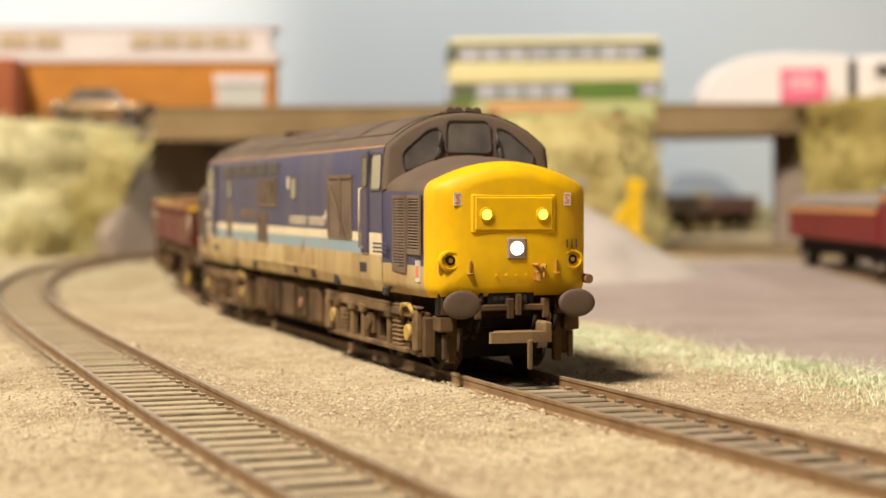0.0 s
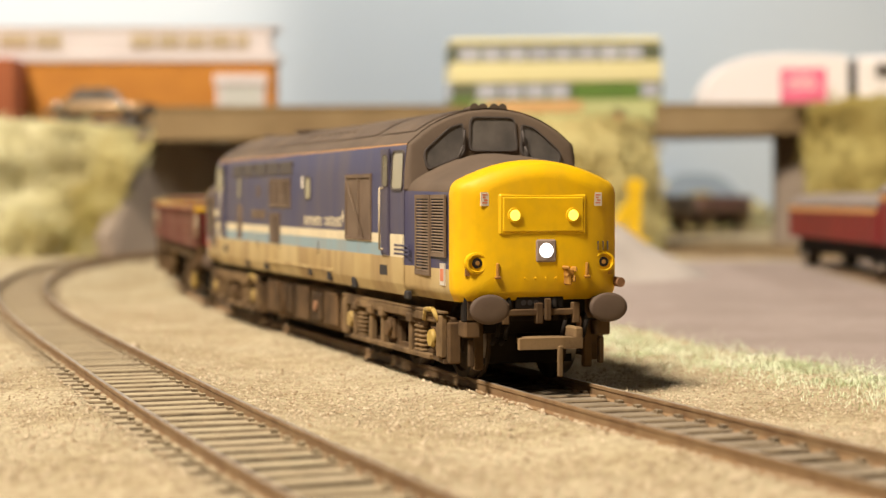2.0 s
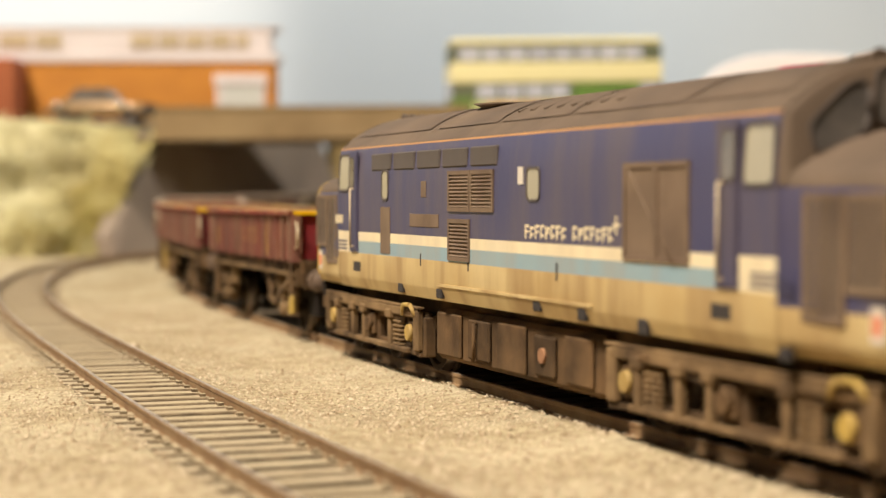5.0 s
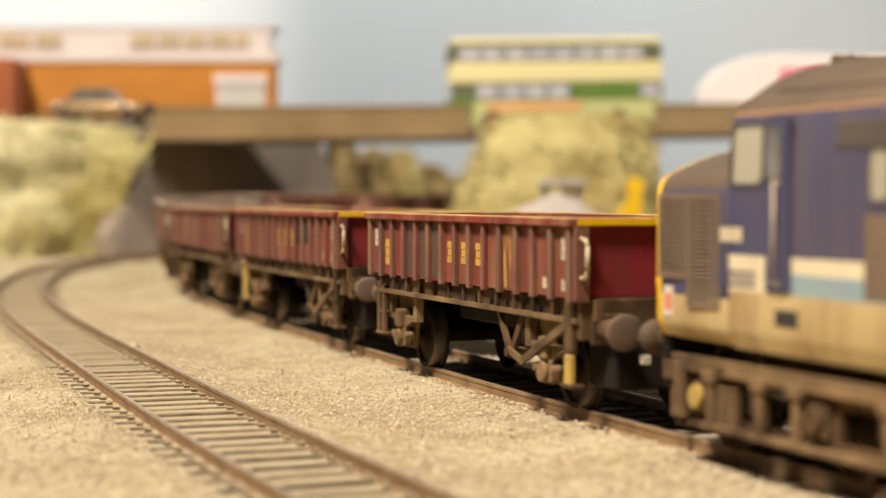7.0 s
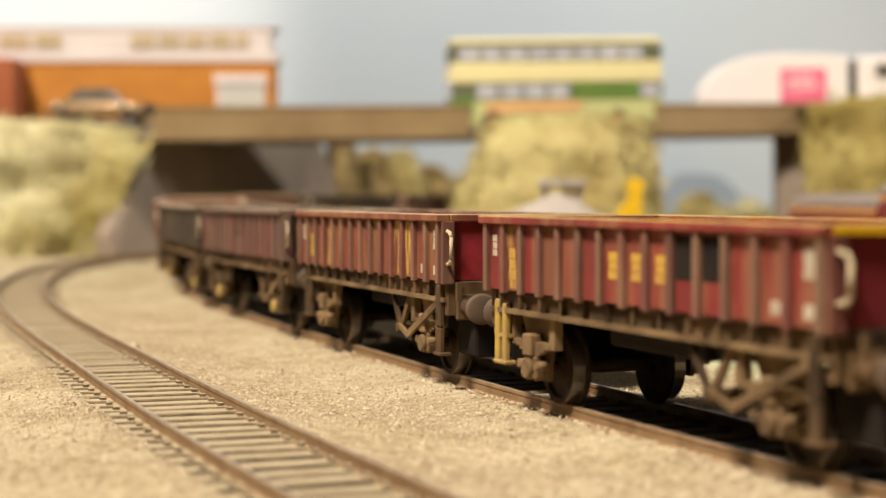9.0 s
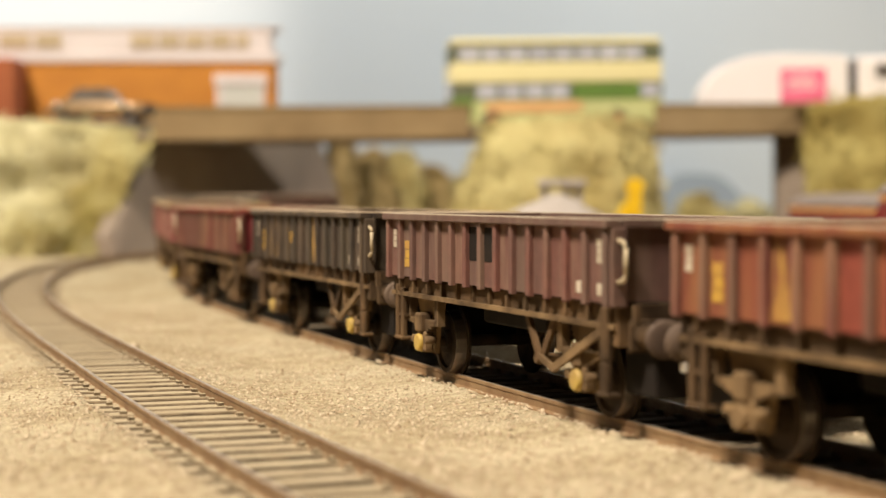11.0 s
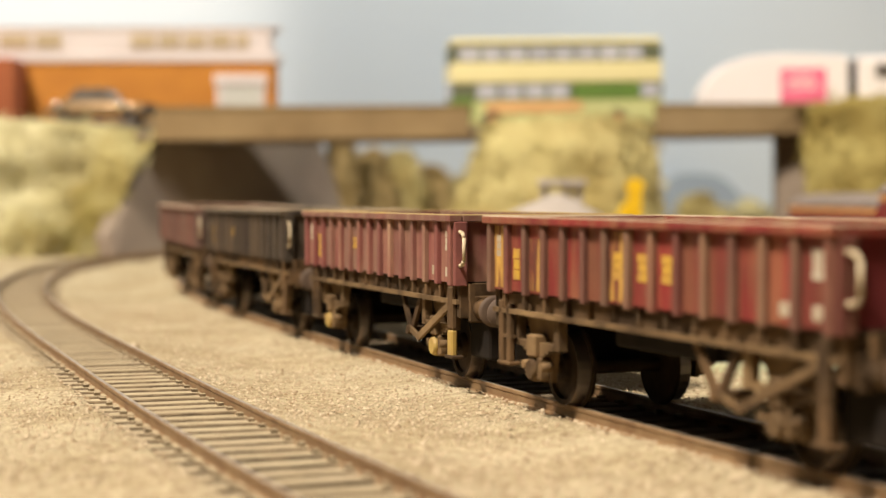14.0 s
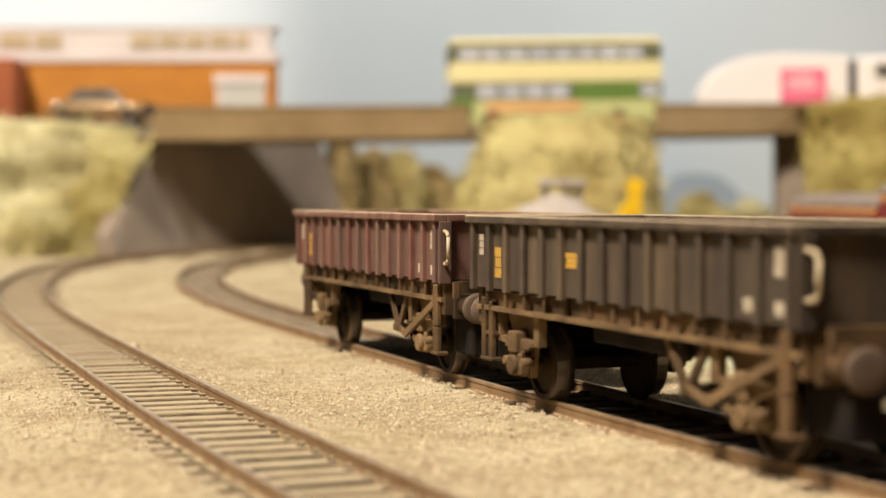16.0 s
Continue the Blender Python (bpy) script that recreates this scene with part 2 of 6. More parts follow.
def beds(x, y):
    """For many ground points: how deep they lie in a track bed, and how high on its ballast shoulder, 0 to 1."""
    x, y = np.asarray(x, float), np.asarray(y, float)
    deep, shoulder = np.zeros_like(x), np.zeros_like(x)
    # the empty track lies bare to its sleeper ends on its outer side
    for off, wide in ((lambda s: 0.0, 9.6), (lambda s: second_line(s) - 1.6, 11.2)):
        near = np.full_like(x, 1e9)
        c = np.array([on_line(s, off(s))[:2] for s in np.arange(-800, 450, 3.0)])
        for i in range(0, len(x), 4000):
            d = np.sqrt(((x[i:i + 4000, None] - c[None, :, 0]) ** 2 + (y[i:i + 4000, None] - c[None, :, 1]) ** 2).min(1))
            near[i:i + 4000] = np.minimum(near[i:i + 4000], d)
        deep = np.maximum(deep, np.clip((wide - near) / 1.6, 0, 1))
        shoulder = np.maximum(shoulder, np.clip((near - wide + 1.0) / 1.2, 0, 1) * np.clip((wide + 14.4 - near) / 10.0, 0, 1))
    return deep, shoulder


# ---- ground ----
def land(x, y):
    """The height of the ground, in mm."""
    u = min(1.0, max(0.0, (y - 560.0) / 400.0))
    return -2.85 + 4.5 * u * u * (3 - 2 * u)


def ground_sheet():
    def spread(core0, core1, step, far0, far1, coarse):
        out = list(np.arange(far0, core0, coarse)) + list(np.arange(core0, core1, step)) + list(np.arange(core1, far1 + coarse, coarse))
        return out
    xs = spread(-190, 190, 2.0, -1500, 1500, 60)
    ys = spread(160, 700, 2.5, -1800, 2200, 50)
    bm = bmesh.new()
    rows = []
    px, py = np.meshgrid(xs, ys)
    deep, shoulder = (q.reshape(px.shape) for q in beds(px.ravel(), py.ravel()))
    for j, y in enumerate(ys):
        row = []
        for i, x in enumerate(xs):
            z = land(x, y) - 0.6 * deep[j, i] + 1.0 * shoulder[j, i]
            z += 0.35 * noise.noise((x * 0.03, y * 0.03, 0)) + 0.22 * noise.noise((x * 0.3, y * 0.3, 3))
            row.append(bm.verts.new((x, y, z)))
        rows.append(row)
    for a, b in zip(rows, rows[1:]):
        for i in range(len(a) - 1):
            bm.faces.new((a[i], a[i + 1], b[i + 1], b[i]))
    # oily ballast between the rails, darkened further as shade in the sleeper gaps
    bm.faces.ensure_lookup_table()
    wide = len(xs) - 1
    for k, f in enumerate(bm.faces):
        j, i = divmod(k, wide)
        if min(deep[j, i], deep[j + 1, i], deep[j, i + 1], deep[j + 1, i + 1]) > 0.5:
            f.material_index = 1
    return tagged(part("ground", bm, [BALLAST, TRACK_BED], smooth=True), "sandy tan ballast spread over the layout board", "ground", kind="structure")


ground_sheet()


def on_ground(x, y):
    return land(x, y)


def ballast_grains():
    rng = random.Random(4)
    verts, faces = [], []
    spots = []
    for k in range(46000):
        y = 175 + 420 * rng.random() ** 1.2
        spots.append((rng.uniform(-0.27 * y - 5, 0.27 * y + 5), y))
    deep, shoulder = beds([p[0] for p in spots], [p[1] for p in spots])
    for (x, y), low, high in zip(spots, deep, shoulder):
        if low > 0.05 and rng.random() < 0.75:
            continue
        r = rng.uniform(0.14, 0.4) * (1.7 if rng.random() < 0.03 else 1)
        z = on_ground(x, y) - 0.95 * low + high + r * 0.35
        n = len(verts)
        a = rng.uniform(0, 6.3)
        c, s = math.cos(a) * r, math.sin(a) * r
        j = [rng.uniform(0.7, 1.3) for _ in range(5)]
        verts += [((x + c * j[0]) * MM, (y + s * j[0]) * MM, z * MM), ((x - s * j[1]) * MM, (y + c * j[1]) * MM, z * MM),
                  ((x - c * j[2]) * MM, (y - s * j[2]) * MM, z * MM), ((x + s * j[3]) * MM, (y - c * j[3]) * MM, z * MM),
                  (x * MM, y * MM, (z + r * 0.8 * j[4]) * MM)]
        faces += [(n, n + 1, n + 4), (n + 1, n + 2, n + 4), (n + 2, n + 3, n + 4), (n + 3, n, n + 4)]
    me = bpy.data.meshes.new("ballast_grains")
    me.from_pydata(verts, [], faces)
    me.materials.append(GRAIN)
    tagged(new("ballast_grains", me), "loose tan ballast grains on the ground", "gravel", kind="stuff")


ballast_grains()


# ---- tracks ----
def build_track(name, label, offset, sleeper_mat, s0, s1, reach=13.2):
    track = thing(name, label, "railway track", kind="structure")
    profile = [(-0.85, -2.5), (0.85, -2.5), (0.85, -2.2), (0.25, -1.9), (0.25, -0.8), (0.42, -0.6), (0.42, -0.1), (0.32, 0.0), (-0.32, 0.0), (-0.42, -0.1), (-0.42, -0.6), (-0.25, -0.8), (-0.25, -1.9), (-0.85, -2.2)]
    for side in (-8.45, 8.45):
        bm = bmesh.new()
        rings = []
        for s in np.arange(s0, s1 + 0.1, 6.0):
            x, y, z, a = on_line(s, offset(s) + side)
            rings.append([(x + p * math.cos(a), y + p * math.sin(a), z + q) for p, q in profile])
        loft(bm, rings)
        bm.normal_update()
        for f in bm.faces:
            f.material_index = 1 if abs(f.normal.z) > 0.9 and f.calc_center_median().z > climb_at(f.calc_center_median()) - 0.4 else 0
        part("rail", bm, [RAIL_RUST, RAIL_TOP], track)
    # sleepers, each one a piece
    variants = []
    rng = random.Random(7)
    for k in range(5):
        bm = bmesh.new()
        box(bm, -2.1 - 0.35 * rng.random(), 2.15, -reach - 1.2 * rng.random(), reach + 1.2 * rng.random(), -4.4, -1.85 - 0.15 * rng.random(), 0, 0.25)
        for side in (-8.8, 8.8):
            for e in (-1.5, 1.5) if reach > 10 else (-1.5 if side > 0 else 1.5,):
                box(bm, -0.8, 0.8, side + e - 0.5, side + e + 0.5, -2.2, -1.4, 0)
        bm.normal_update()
        # upright faces take the darker colour with the gap shade in it
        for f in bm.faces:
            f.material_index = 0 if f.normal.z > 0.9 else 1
        bmesh.ops.scale(bm, vec=(MM, MM, MM), verts=bm.verts)
        me = bpy.data.meshes.new("sleeper")
        bm.to_mesh(me)
        bm.free()
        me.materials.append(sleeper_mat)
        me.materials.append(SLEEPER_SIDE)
        variants.append(me)
    for k, s in enumerate(np.arange(s0 + 4, s1, 7.3)):
        x, y, z, a = on_line(s, offset(s))
        ob = new("sleeper", variants[k % 5])
        ob.parent = track
        ob.matrix_basis = pose(x * MM, y * MM, (z + rng.uniform(-0.1, 0.1)) * MM, 0, 0, math.degrees(a) - 90 + rng.uniform(-1.5, 1.5))
    return track


def climb_at(p):
    u = min(1.0, max(0.0, (p.y - 553.0) / 400.0))
    return 4.5 * u * u * (3 - 2 * u) if p.y > 553 else 0.0


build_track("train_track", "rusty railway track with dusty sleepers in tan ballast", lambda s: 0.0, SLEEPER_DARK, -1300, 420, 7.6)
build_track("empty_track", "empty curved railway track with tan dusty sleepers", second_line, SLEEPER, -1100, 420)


# ---- yard, verge and heap beside the line ----
def yard_slab():
    bm = bmesh.new()
    # follows the verge along the line at its outer edge
    inner = [(110, 250), (92, 330), (76, 385), (60, 440), (44, 500), (26, 580), (10, 680), (0, 780), (-5, 870)]
    outer = [(620, 250), (620, 330), (620, 385), (620, 440), (620, 500), (620, 580), (620, 680), (620, 780), (620, 870)]
    rows = []
    for (x0, y0), (x1, y1) in zip(inner, outer):
        row = []
        for k in range(25):
            u = k / 24
            x, y = x0 + (x1 - x0) * u, y0 + (y1 - y0) * u
            row.append(bm.verts.new((x, y, land(x, y) + (0.9 if k else 0.0) + 0.25 * noise.noise((x * 0.02, y * 0.02, 5)))))
        rows.append(row)
    for a, b in zip(rows, rows[1:]):
        for i in range(24):
            bm.faces.new((a[i], a[i + 1], b[i + 1], b[i]))
    tagged(part("pavement", bm, YARD, smooth=True), "pinkish grey concrete yard surface with faint stains", "yard", kind="structure")


yard_slab()


def grass_verge():
    rng = random.Random(11)
    verts, faces = [], []
    for k in range(36000):
        u = rng.random()
        s = 270 - 330 * u
        v = 74 - 18 * u + 3 * math.sin(s * 0.05) + rng.gauss(0, 10.5)
        x, y, z, a = on_line(s, v)
        if noise.noise((x * 0.06, y * 0.06, 2)) + 0.5 * noise.noise((x * 0.2, y * 0.2, 7)) < rng.uniform(-0.7, 0.25):
            continue
        z = on_ground(x, y)
        tall = rng.uniform(0.4, 1.3) * (2.6 if rng.random() < 0.08 else 1)
        ang = rng.uniform(0, 6.3)
        lean = rng.uniform(0.5, 4.0) * tall * 0.6
        dx, dy = math.cos(ang), math.sin(ang)
        w = 0.06
        n = len(verts)
        for h, f, ww in ((0, 0, w), (0.6, 0.35, w * 0.8), (1.0, 1.0, w * 0.2)):
            for sgn in (-1, 1):
                verts.append(((x + dx * lean * f - dy * ww * sgn) * MM, (y + dy * lean * f + dx * ww * sgn) * MM, (z + tall * h) * MM))
        faces += [(n, n + 1, n + 3, n + 2), (n + 2, n + 3, n + 5, n + 4)]
    me = bpy.data.meshes.new("grass_verge")
    me.from_pydata(verts, [], faces)
    me.materials.append(GRASS)
    tagged(new("grass_verge", me), "pale dry static grass tufts along the track", "grass", kind="stuff")


grass_verge()


def tufts(name, spots, mat, seed, per=5, size=1.3):
    """Loose flock standing out of a bank."""
    rng = random.Random(int(seed * 10) + 3)
    verts, faces = [], []
    for x, y, z in spots:
        if noise.noise((x * 0.05, z * 0.05, seed)) < -0.25:
            continue
        for k in range(per):
            p = [x + rng.gauss(0, 2.5), y + rng.gauss(0, 2.0), z + rng.gauss(0, 2.2)]
            n = len(verts)
            for c in range(3):
                verts.append(tuple((q + rng.gauss(0, size)) * MM for q in p))
            faces.append((n, n + 1, n + 2))
    me = bpy.data.meshes.new("flock")
    me.from_pydata(verts, [], faces)
    me.materials.append(mat)
    tagged(new("flock", me), "loose yellow-green flock on the embankment", "scrub", kind="stuff")


def lump(name, label, category, mat, cx, cy, rx, ry, top, base=None, power=2.0, rough=0.12, freq=0.03, seed=0.0, kind=""):
    """A heap or hillock: a dome of rings with an uneven surface, standing on the ground."""
    bm = bmesh.new()
    z0 = land(cx, cy) - 2 if base is None else base
    rings = []
    n, m = 48, 16
    for j in range(m + 1):
        u = j / m
        ring = []
        for i in range(n):
            a = 2 * math.pi * i / n
            f = 1 - u
            h = (1 - (1 - u) ** power)
            x, y = cx + rx * f * math.cos(a), cy + ry * f * math.sin(a)
            k = 1 + rough * 2 * noise.noise((x * freq + seed, y * freq, h * 3))
            ring.append((cx + (x - cx) * k, cy + (y - cy) * k, z0 + (top - z0) * h * (1 + rough * noise.noise((x * freq * 2, y * freq * 2, seed)))))
        rings.append(ring)
    loft(bm, rings)
    if category == "bush":
        tufts(name, [tuple(v.co) for v in bm.verts], mat, seed, 4, 1.6)
    return tagged(part(name, bm, mat, smooth=True), label, category, kind=kind)


lump("cinder_mound", "smooth heap of pale grey ash on the yard", "heap", ASH, 48, 745, 66, 55, 36, power=1.15, rough=0.05)


# ---- embankments, bridge and backdrop ----
def scrub_bank(name, label, mat, corners, tops, seed, depth=60, bulge=10):
    """An embankment: a front face between ground and top edges, uneven, running back to a flat top."""
    bm = bmesh.new()
    n, m = 44, 18
    rows = []
    for j in range(m + 3):
        row = []
        for i in range(n + 1):
            u = i / n * (len(corners) - 1)
            k = min(int(u), len(corners) - 2)
            f = u - k
            bx, by = (corners[k][c] + (corners[k + 1][c] - corners[k][c]) * f for c in (0, 1))
            tx, ty, tz = (tops[k][c] + (tops[k + 1][c] - tops[k][c]) * f for c in (0, 1, 2))
            if j <= m:
                w = j / m
                x, y, z = bx + (tx - bx) * w, by + (ty - by) * w, land(bx, by) - 2 + (tz - land(bx, by) + 2) * w
                swell = 1.0 if j < m else 0.5
            else:
                x, y, z = tx, ty + depth * (j - m) / 2, tz
                swell = 0.3
            d = bulge * (noise.noise((x * 0.028 + seed, z * 0.045, y * 0.02)) + 0.5 * noise.noise((x * 0.08 + seed, z * 0.1, y * 0.05)) + 0.25 * noise.noise((x * 0.25, z * 0.25, seed)))
            row.append(bm.verts.new((x + 0.2 * d * swell, y - d * swell, z + 0.3 * d * swell)))
        rows.append(row)
    for a, b in zip(rows, rows[1:]):
        for i in range(n):
            bm.faces.new((a[i], a[i + 1], b[i + 1], b[i]))
    tufts(name, [tuple(v.co) for v in bm.verts], mat, seed)
    return tagged(part(name, bm, mat, smooth=True), label, "embankment", kind="structure")


scrub_bank("embankment_west", "pale yellow-green flock covered embankment below the road", SCRUB_PALE, [(-620, 900), (-400, 915), (-260, 930), (-190, 950)], [(-620, 960, 77), (-400, 965, 77), (-260, 978, 78), (-160, 988, 72)], 1.0, 90, 16)
scrub_bank("embankment_centre", "straw coloured scrub hillock between the bridge openings", SCRUB, [(-8, 985), (16, 960), (60, 950), (105, 965), (128, 1000)], [(24, 1010, 72), (32, 995, 77), (62, 985, 78), (98, 990, 78), (122, 1012, 75)], 4.0, 24, 7)
scrub_bank("embankment_east", "yellow-green scrub embankment beside the bridge", SCRUB_OLIVE, [(207, 1010), (232, 990), (300, 985), (420, 980), (600, 980)], [(214, 1035, 86), (236, 1020, 91), (300, 1015, 94), (420, 1020, 92), (600, 1020, 90)], 7.0, 90, 10)


def bridge():
    root = thing("road_bridge", "brown weathered concrete road bridge over the tracks", "bridge")
    L, Rr = Vector((-162, 985)), Vector((232, 1075))
    d = (Rr - L).normalized()
    nrm = Vector((-d.y, d.x))

    def deck(name, a, b, off0, off1, za0, za1, zb0, zb1, mat):
        bm = bmesh.new()
        pts = []
        for p, z0, z1 in ((a, za0, za1), (b, zb0, zb1)):
            for o in (off0, off1):
                for z in (z0, z1):
                    q = p + nrm * o
                    pts.append(bm.verts.new((q.x, q.y, z)))
        for f in ((0, 1, 3, 2), (4, 6, 7, 5), (0, 4, 5, 1), (2, 3, 7, 6), (0, 2, 6, 4), (1, 5, 7, 3)):
            bm.faces.new([pts[i] for i in f])
        bmesh.ops.bevel(bm, geom=list(bm.edges), offset=0.6, segments=1, affect="EDGES")
        bmesh.ops.recalc_face_normals(bm, faces=bm.faces)
        return part(name, bm, mat, root)

    M1, M2 = L.lerp(Rr, 0.452), L.lerp(Rr, 0.736)
    deck("parapet_beam", L, M1, 0, 4, 65.0, 83.0, 68.4, 86.2, DECK)
    deck("parapet_beam", M2, Rr, 0, 4, 70.5, 88.2, 72.5, 90.0, DECK)
    deck("parapet_beam", L, Rr, 96, 100, 65.0, 83.0, 72.5, 90.0, DECK)
    deck("road_slab", L - d * 10, Rr + d * 20, 4.2, 95.8, 65.5, 70.5, 73.0, 78.0, CONCRETE)
    deck("coping", L - d * 2, M1 + d, -1.0, 4.6, 83.0, 84.5, 86.2, 87.7, DECK)
    deck("coping", M2 - d, Rr + d, -1.0, 4.6, 88.2, 89.7, 90.0, 91.5, DECK)
    # abutment that runs beside the empty track
    bm = bmesh.new()
    foot = [(-176, 942, 12, 4, 2), (-163, 970, 42, 8, 5), (-149, 1000, 65, 13, 8), (-112, 1075, 65, 20, 9), (-82, 1135, 70, 22, 8), (-54, 1190, 74, 30, -18)]
    vs = []
    for x, y, t, left, away in foot:
        vs.append([bm.verts.new((x, y, -2)), bm.verts.new((x - left, y + away, t)), bm.verts.new((x - left - 9, y + away + 5, t)), bm.verts.new((x - 9, y + 5, -2))])
    for a, b in zip(vs, vs[1:]):
        for i in range(4):
            bm.faces.new((a[i], b[i], b[(i + 1) % 4], a[(i + 1) % 4]))
    bm.faces.new(vs[0])
    bm.faces.new(vs[-1][::-1])
    bmesh.ops.recalc_face_normals(bm, faces=bm.faces)
    part("abutment", bm, CONCRETE, root, "sloping brown concrete abutment wall")
    bm = bmesh.new()
    p = []
    for x, y, z in ((206, 1084, 0), (223, 1082, 0), (227, 1092, 74), (209, 1096, 74)):
        p.append(bm.verts.new((x, y, z)))
    q = []
    for x, y, z in ((217, 1150, 0), (236, 1150, 0), (240, 1166, 74), (220, 1170, 74)):
        q.append(bm.verts.new((x, y, z)))
    for f in ((p[0], p[1], p[2], p[3]), (q[3], q[2], q[1], q[0])):
        bm.faces.new(f)
    for i in range(4):
        bm.faces.new((p[i], q[i], q[(i + 1) % 4], p[(i + 1) % 4]))
    bmesh.ops.recalc_face_normals(bm, faces=bm.faces)
    part("pier", bm, CONCRETE, root, "grey brown concrete pier")


bridge()

# bare earth between the yard and the bridge
lump("earth_patch", "low patch of bare brown earth by the bridge", "ground", EARTH, 185, 1070, 118, 225, 4.5, base=-1.0, power=3.0, rough=0.2, freq=0.02, seed=6.0, kind="structure")

# far scrub behind the bridge
for x, y, rx, ry, top, mat, seed in ((-70, 1196, 15, 26, 73, SCRUB_BROWN, 3.0), (-50, 1236, 19, 28, 67, SCRUB_BROWN, 4.0), (-30, 1284, 20, 30, 64, SCRUB, 2.0), (-8, 1332, 21, 30, 55, SCRUB_BROWN, 5.0), (14, 1380, 20, 30, 44, SCRUB, 6.0)):
    lump("far_scrub", "straw and brown scrub slope behind the bridge", "bush", mat, x, y, rx, ry, top, power=2.4, rough=0.22, freq=0.04, seed=seed)
lump("far_bush", "small green-brown bush behind the bridge", "bush", SCRUB, 236, 1600, 26, 20, 31, power=2.4, rough=0.3, freq=0.06, seed=8.0)
lump("far_bush", "small green-brown bush behind the bridge", "bush", SCRUB_PALE, 282, 1620, 24, 20, 33, power=2.4, rough=0.3, freq=0.06, seed=9.0)


def backdrop():
    pts = [(-1500, 960), (-700, 1090), (-400, 1140), (-240, 1148), (-155, 1156), (-114, 1180), (-88, 1215), (-30, 1325), (40, 1450), (120, 1590), (260, 1750), (440, 1870), (800, 1900), (1500, 1900)]
    bm = bmesh.new()
    rows = []
    fine = []
    for (x0, y0), (x1, y1) in zip(pts, pts[1:]):
        for k in range(6):
            fine.append((x0 + (x1 - x0) * k / 6, y0 + (y1 - y0) * k / 6))
    fine.append(pts[-1])
    for _ in range(10):
        fine = [fine[0]] + [((a[0] + 2 * b[0] + c[0]) / 4, (a[1] + 2 * b[1] + c[1]) / 4) for a, b, c in zip(fine, fine[1:], fine[2:])] + [fine[-1]]
    lo = [bm.verts.new((x, y, -6)) for x, y in fine]
    hi = [bm.verts.new((x, y, 520)) for x, y in fine]
    lo2 = [bm.verts.new((x - 2, y + 6, -6)) for x, y in fine]
    hi2 = [bm.verts.new((x - 2, y + 6, 520)) for x, y in fine]
    for i in range(len(fine) - 1):
        bm.faces.new((lo[i], lo[i + 1], hi[i + 1], hi[i]))
        bm.faces.new((lo2[i + 1], lo2[i], hi2[i], hi2[i + 1]))
        bm.faces.new((hi[i], hi[i + 1], hi2[i + 1], hi2[i]))
    tagged(part("backdrop", bm, SKY, smooth=True), "pale grey-blue painted sky board", "backdrop", kind="structure")


backdrop()


def hall():
    def slab(name, x0, x1, y0, y1, z0, z1, mat, label):
        bm = bmesh.new()
        box(bm, x0, x1, y0, y1, z0, z1)
        tagged(part(name, bm, mat), label, name.split("_")[0], kind="structure")
    slab("floor", -3200, 3200, -3200, 3600, -1100, -1000, HALL_FLOOR, "brown hall floor")
    slab("ceiling", -3200, 3200, -3200, 3600, 2400, 2500, WALL, "plain pale hall ceiling")
    slab("wall_north", -3200, 3200, 3500, 3600, -1000, 2400, WALL, "plain pale hall wall")
    slab("wall_south", -3200, 3200, -3200, -3100, -1000, 2400, WALL, "plain pale hall wall")
    slab("wall_west", -3200, -3100, -3100, 3500, -1000, 2400, WALL, "plain pale hall wall")
    slab("wall_east", 3100, 3200, -3100, 3500, -1000, 2400, WALL, "plain pale hall wall")
    bm = bmesh.new()
    box(bm, -1500, 1500, -1800, 2200, -40, -8)
    tagged(part("baseboard", bm, HALL_FLOOR), "plywood layout baseboard under the scenery", "baseboard", kind="structure")


hall()


def pebble(x, y, r, mat, label, seed):
    bm = bmesh.new()
    bmesh.ops.create_icosphere(bm, subdivisions=2, radius=r)
    for v in bm.verts:
        v.co *= 1 + 0.25 * noise.noise((v.co.x / r + seed, v.co.y / r, v.co.z / r))
        v.co.z *= 0.75
    ob = tagged(part("pebble", bm, mat, smooth=True), label, "stone")
    ob.location = (x * MM, y * MM, (land(x, y) + r * 0.55) * MM)


pebble(-72.5, 408, 1.9, GRAIN, "tan pebble lying on the empty track", 1.0)
pebble(39.5, 235, 1.0, material("glass_bead", (0.85, 0.78, 0.62), (0.8, 0.72, 0.55), 200, 0.1, spec=0.8), "shiny pale bead beside the rail", 2.0)


# ---- running gear shared by the vehicles ----
def wheelset_mesh(name, r):
    """Two wheels on their axle, turned as one piece round the y axis."""
    half = [(7.2, 1.1), (7.2, r + 0.6), (7.75, r + 0.7), (7.9, r), (10.1, r * 0.99), (10.1, r * 0.84), (9.5, r * 0.8), (9.5, r * 0.4), (10.4, r * 0.35), (10.4, 1.0), (11.6, 1.0), (11.6, 0.05)]
    prof = [(-y, q) for y, q in half[::-1]] + half
    n = 28
    bm = bmesh.new()
    loft(bm, [[(q * math.cos(a), y, q * math.sin(a)) for a in (2 * math.pi * i / n for i in range(n))] for y, q in prof],
         mat=lambda c: 1 if 8.2 < abs(c.y) < 10.0 and math.hypot(c.x, c.z) > r * 0.9 else 0)
    bmesh.ops.recalc_face_normals(bm, faces=bm.faces)
    bmesh.ops.scale(bm, vec=(MM, MM, MM), verts=bm.verts)
    me = bpy.data.meshes.new(name)
    bm.to_mesh(me)
    bm.free()
    for m in (WHEEL, TYRE):
        me.materials.append(m)
    return me


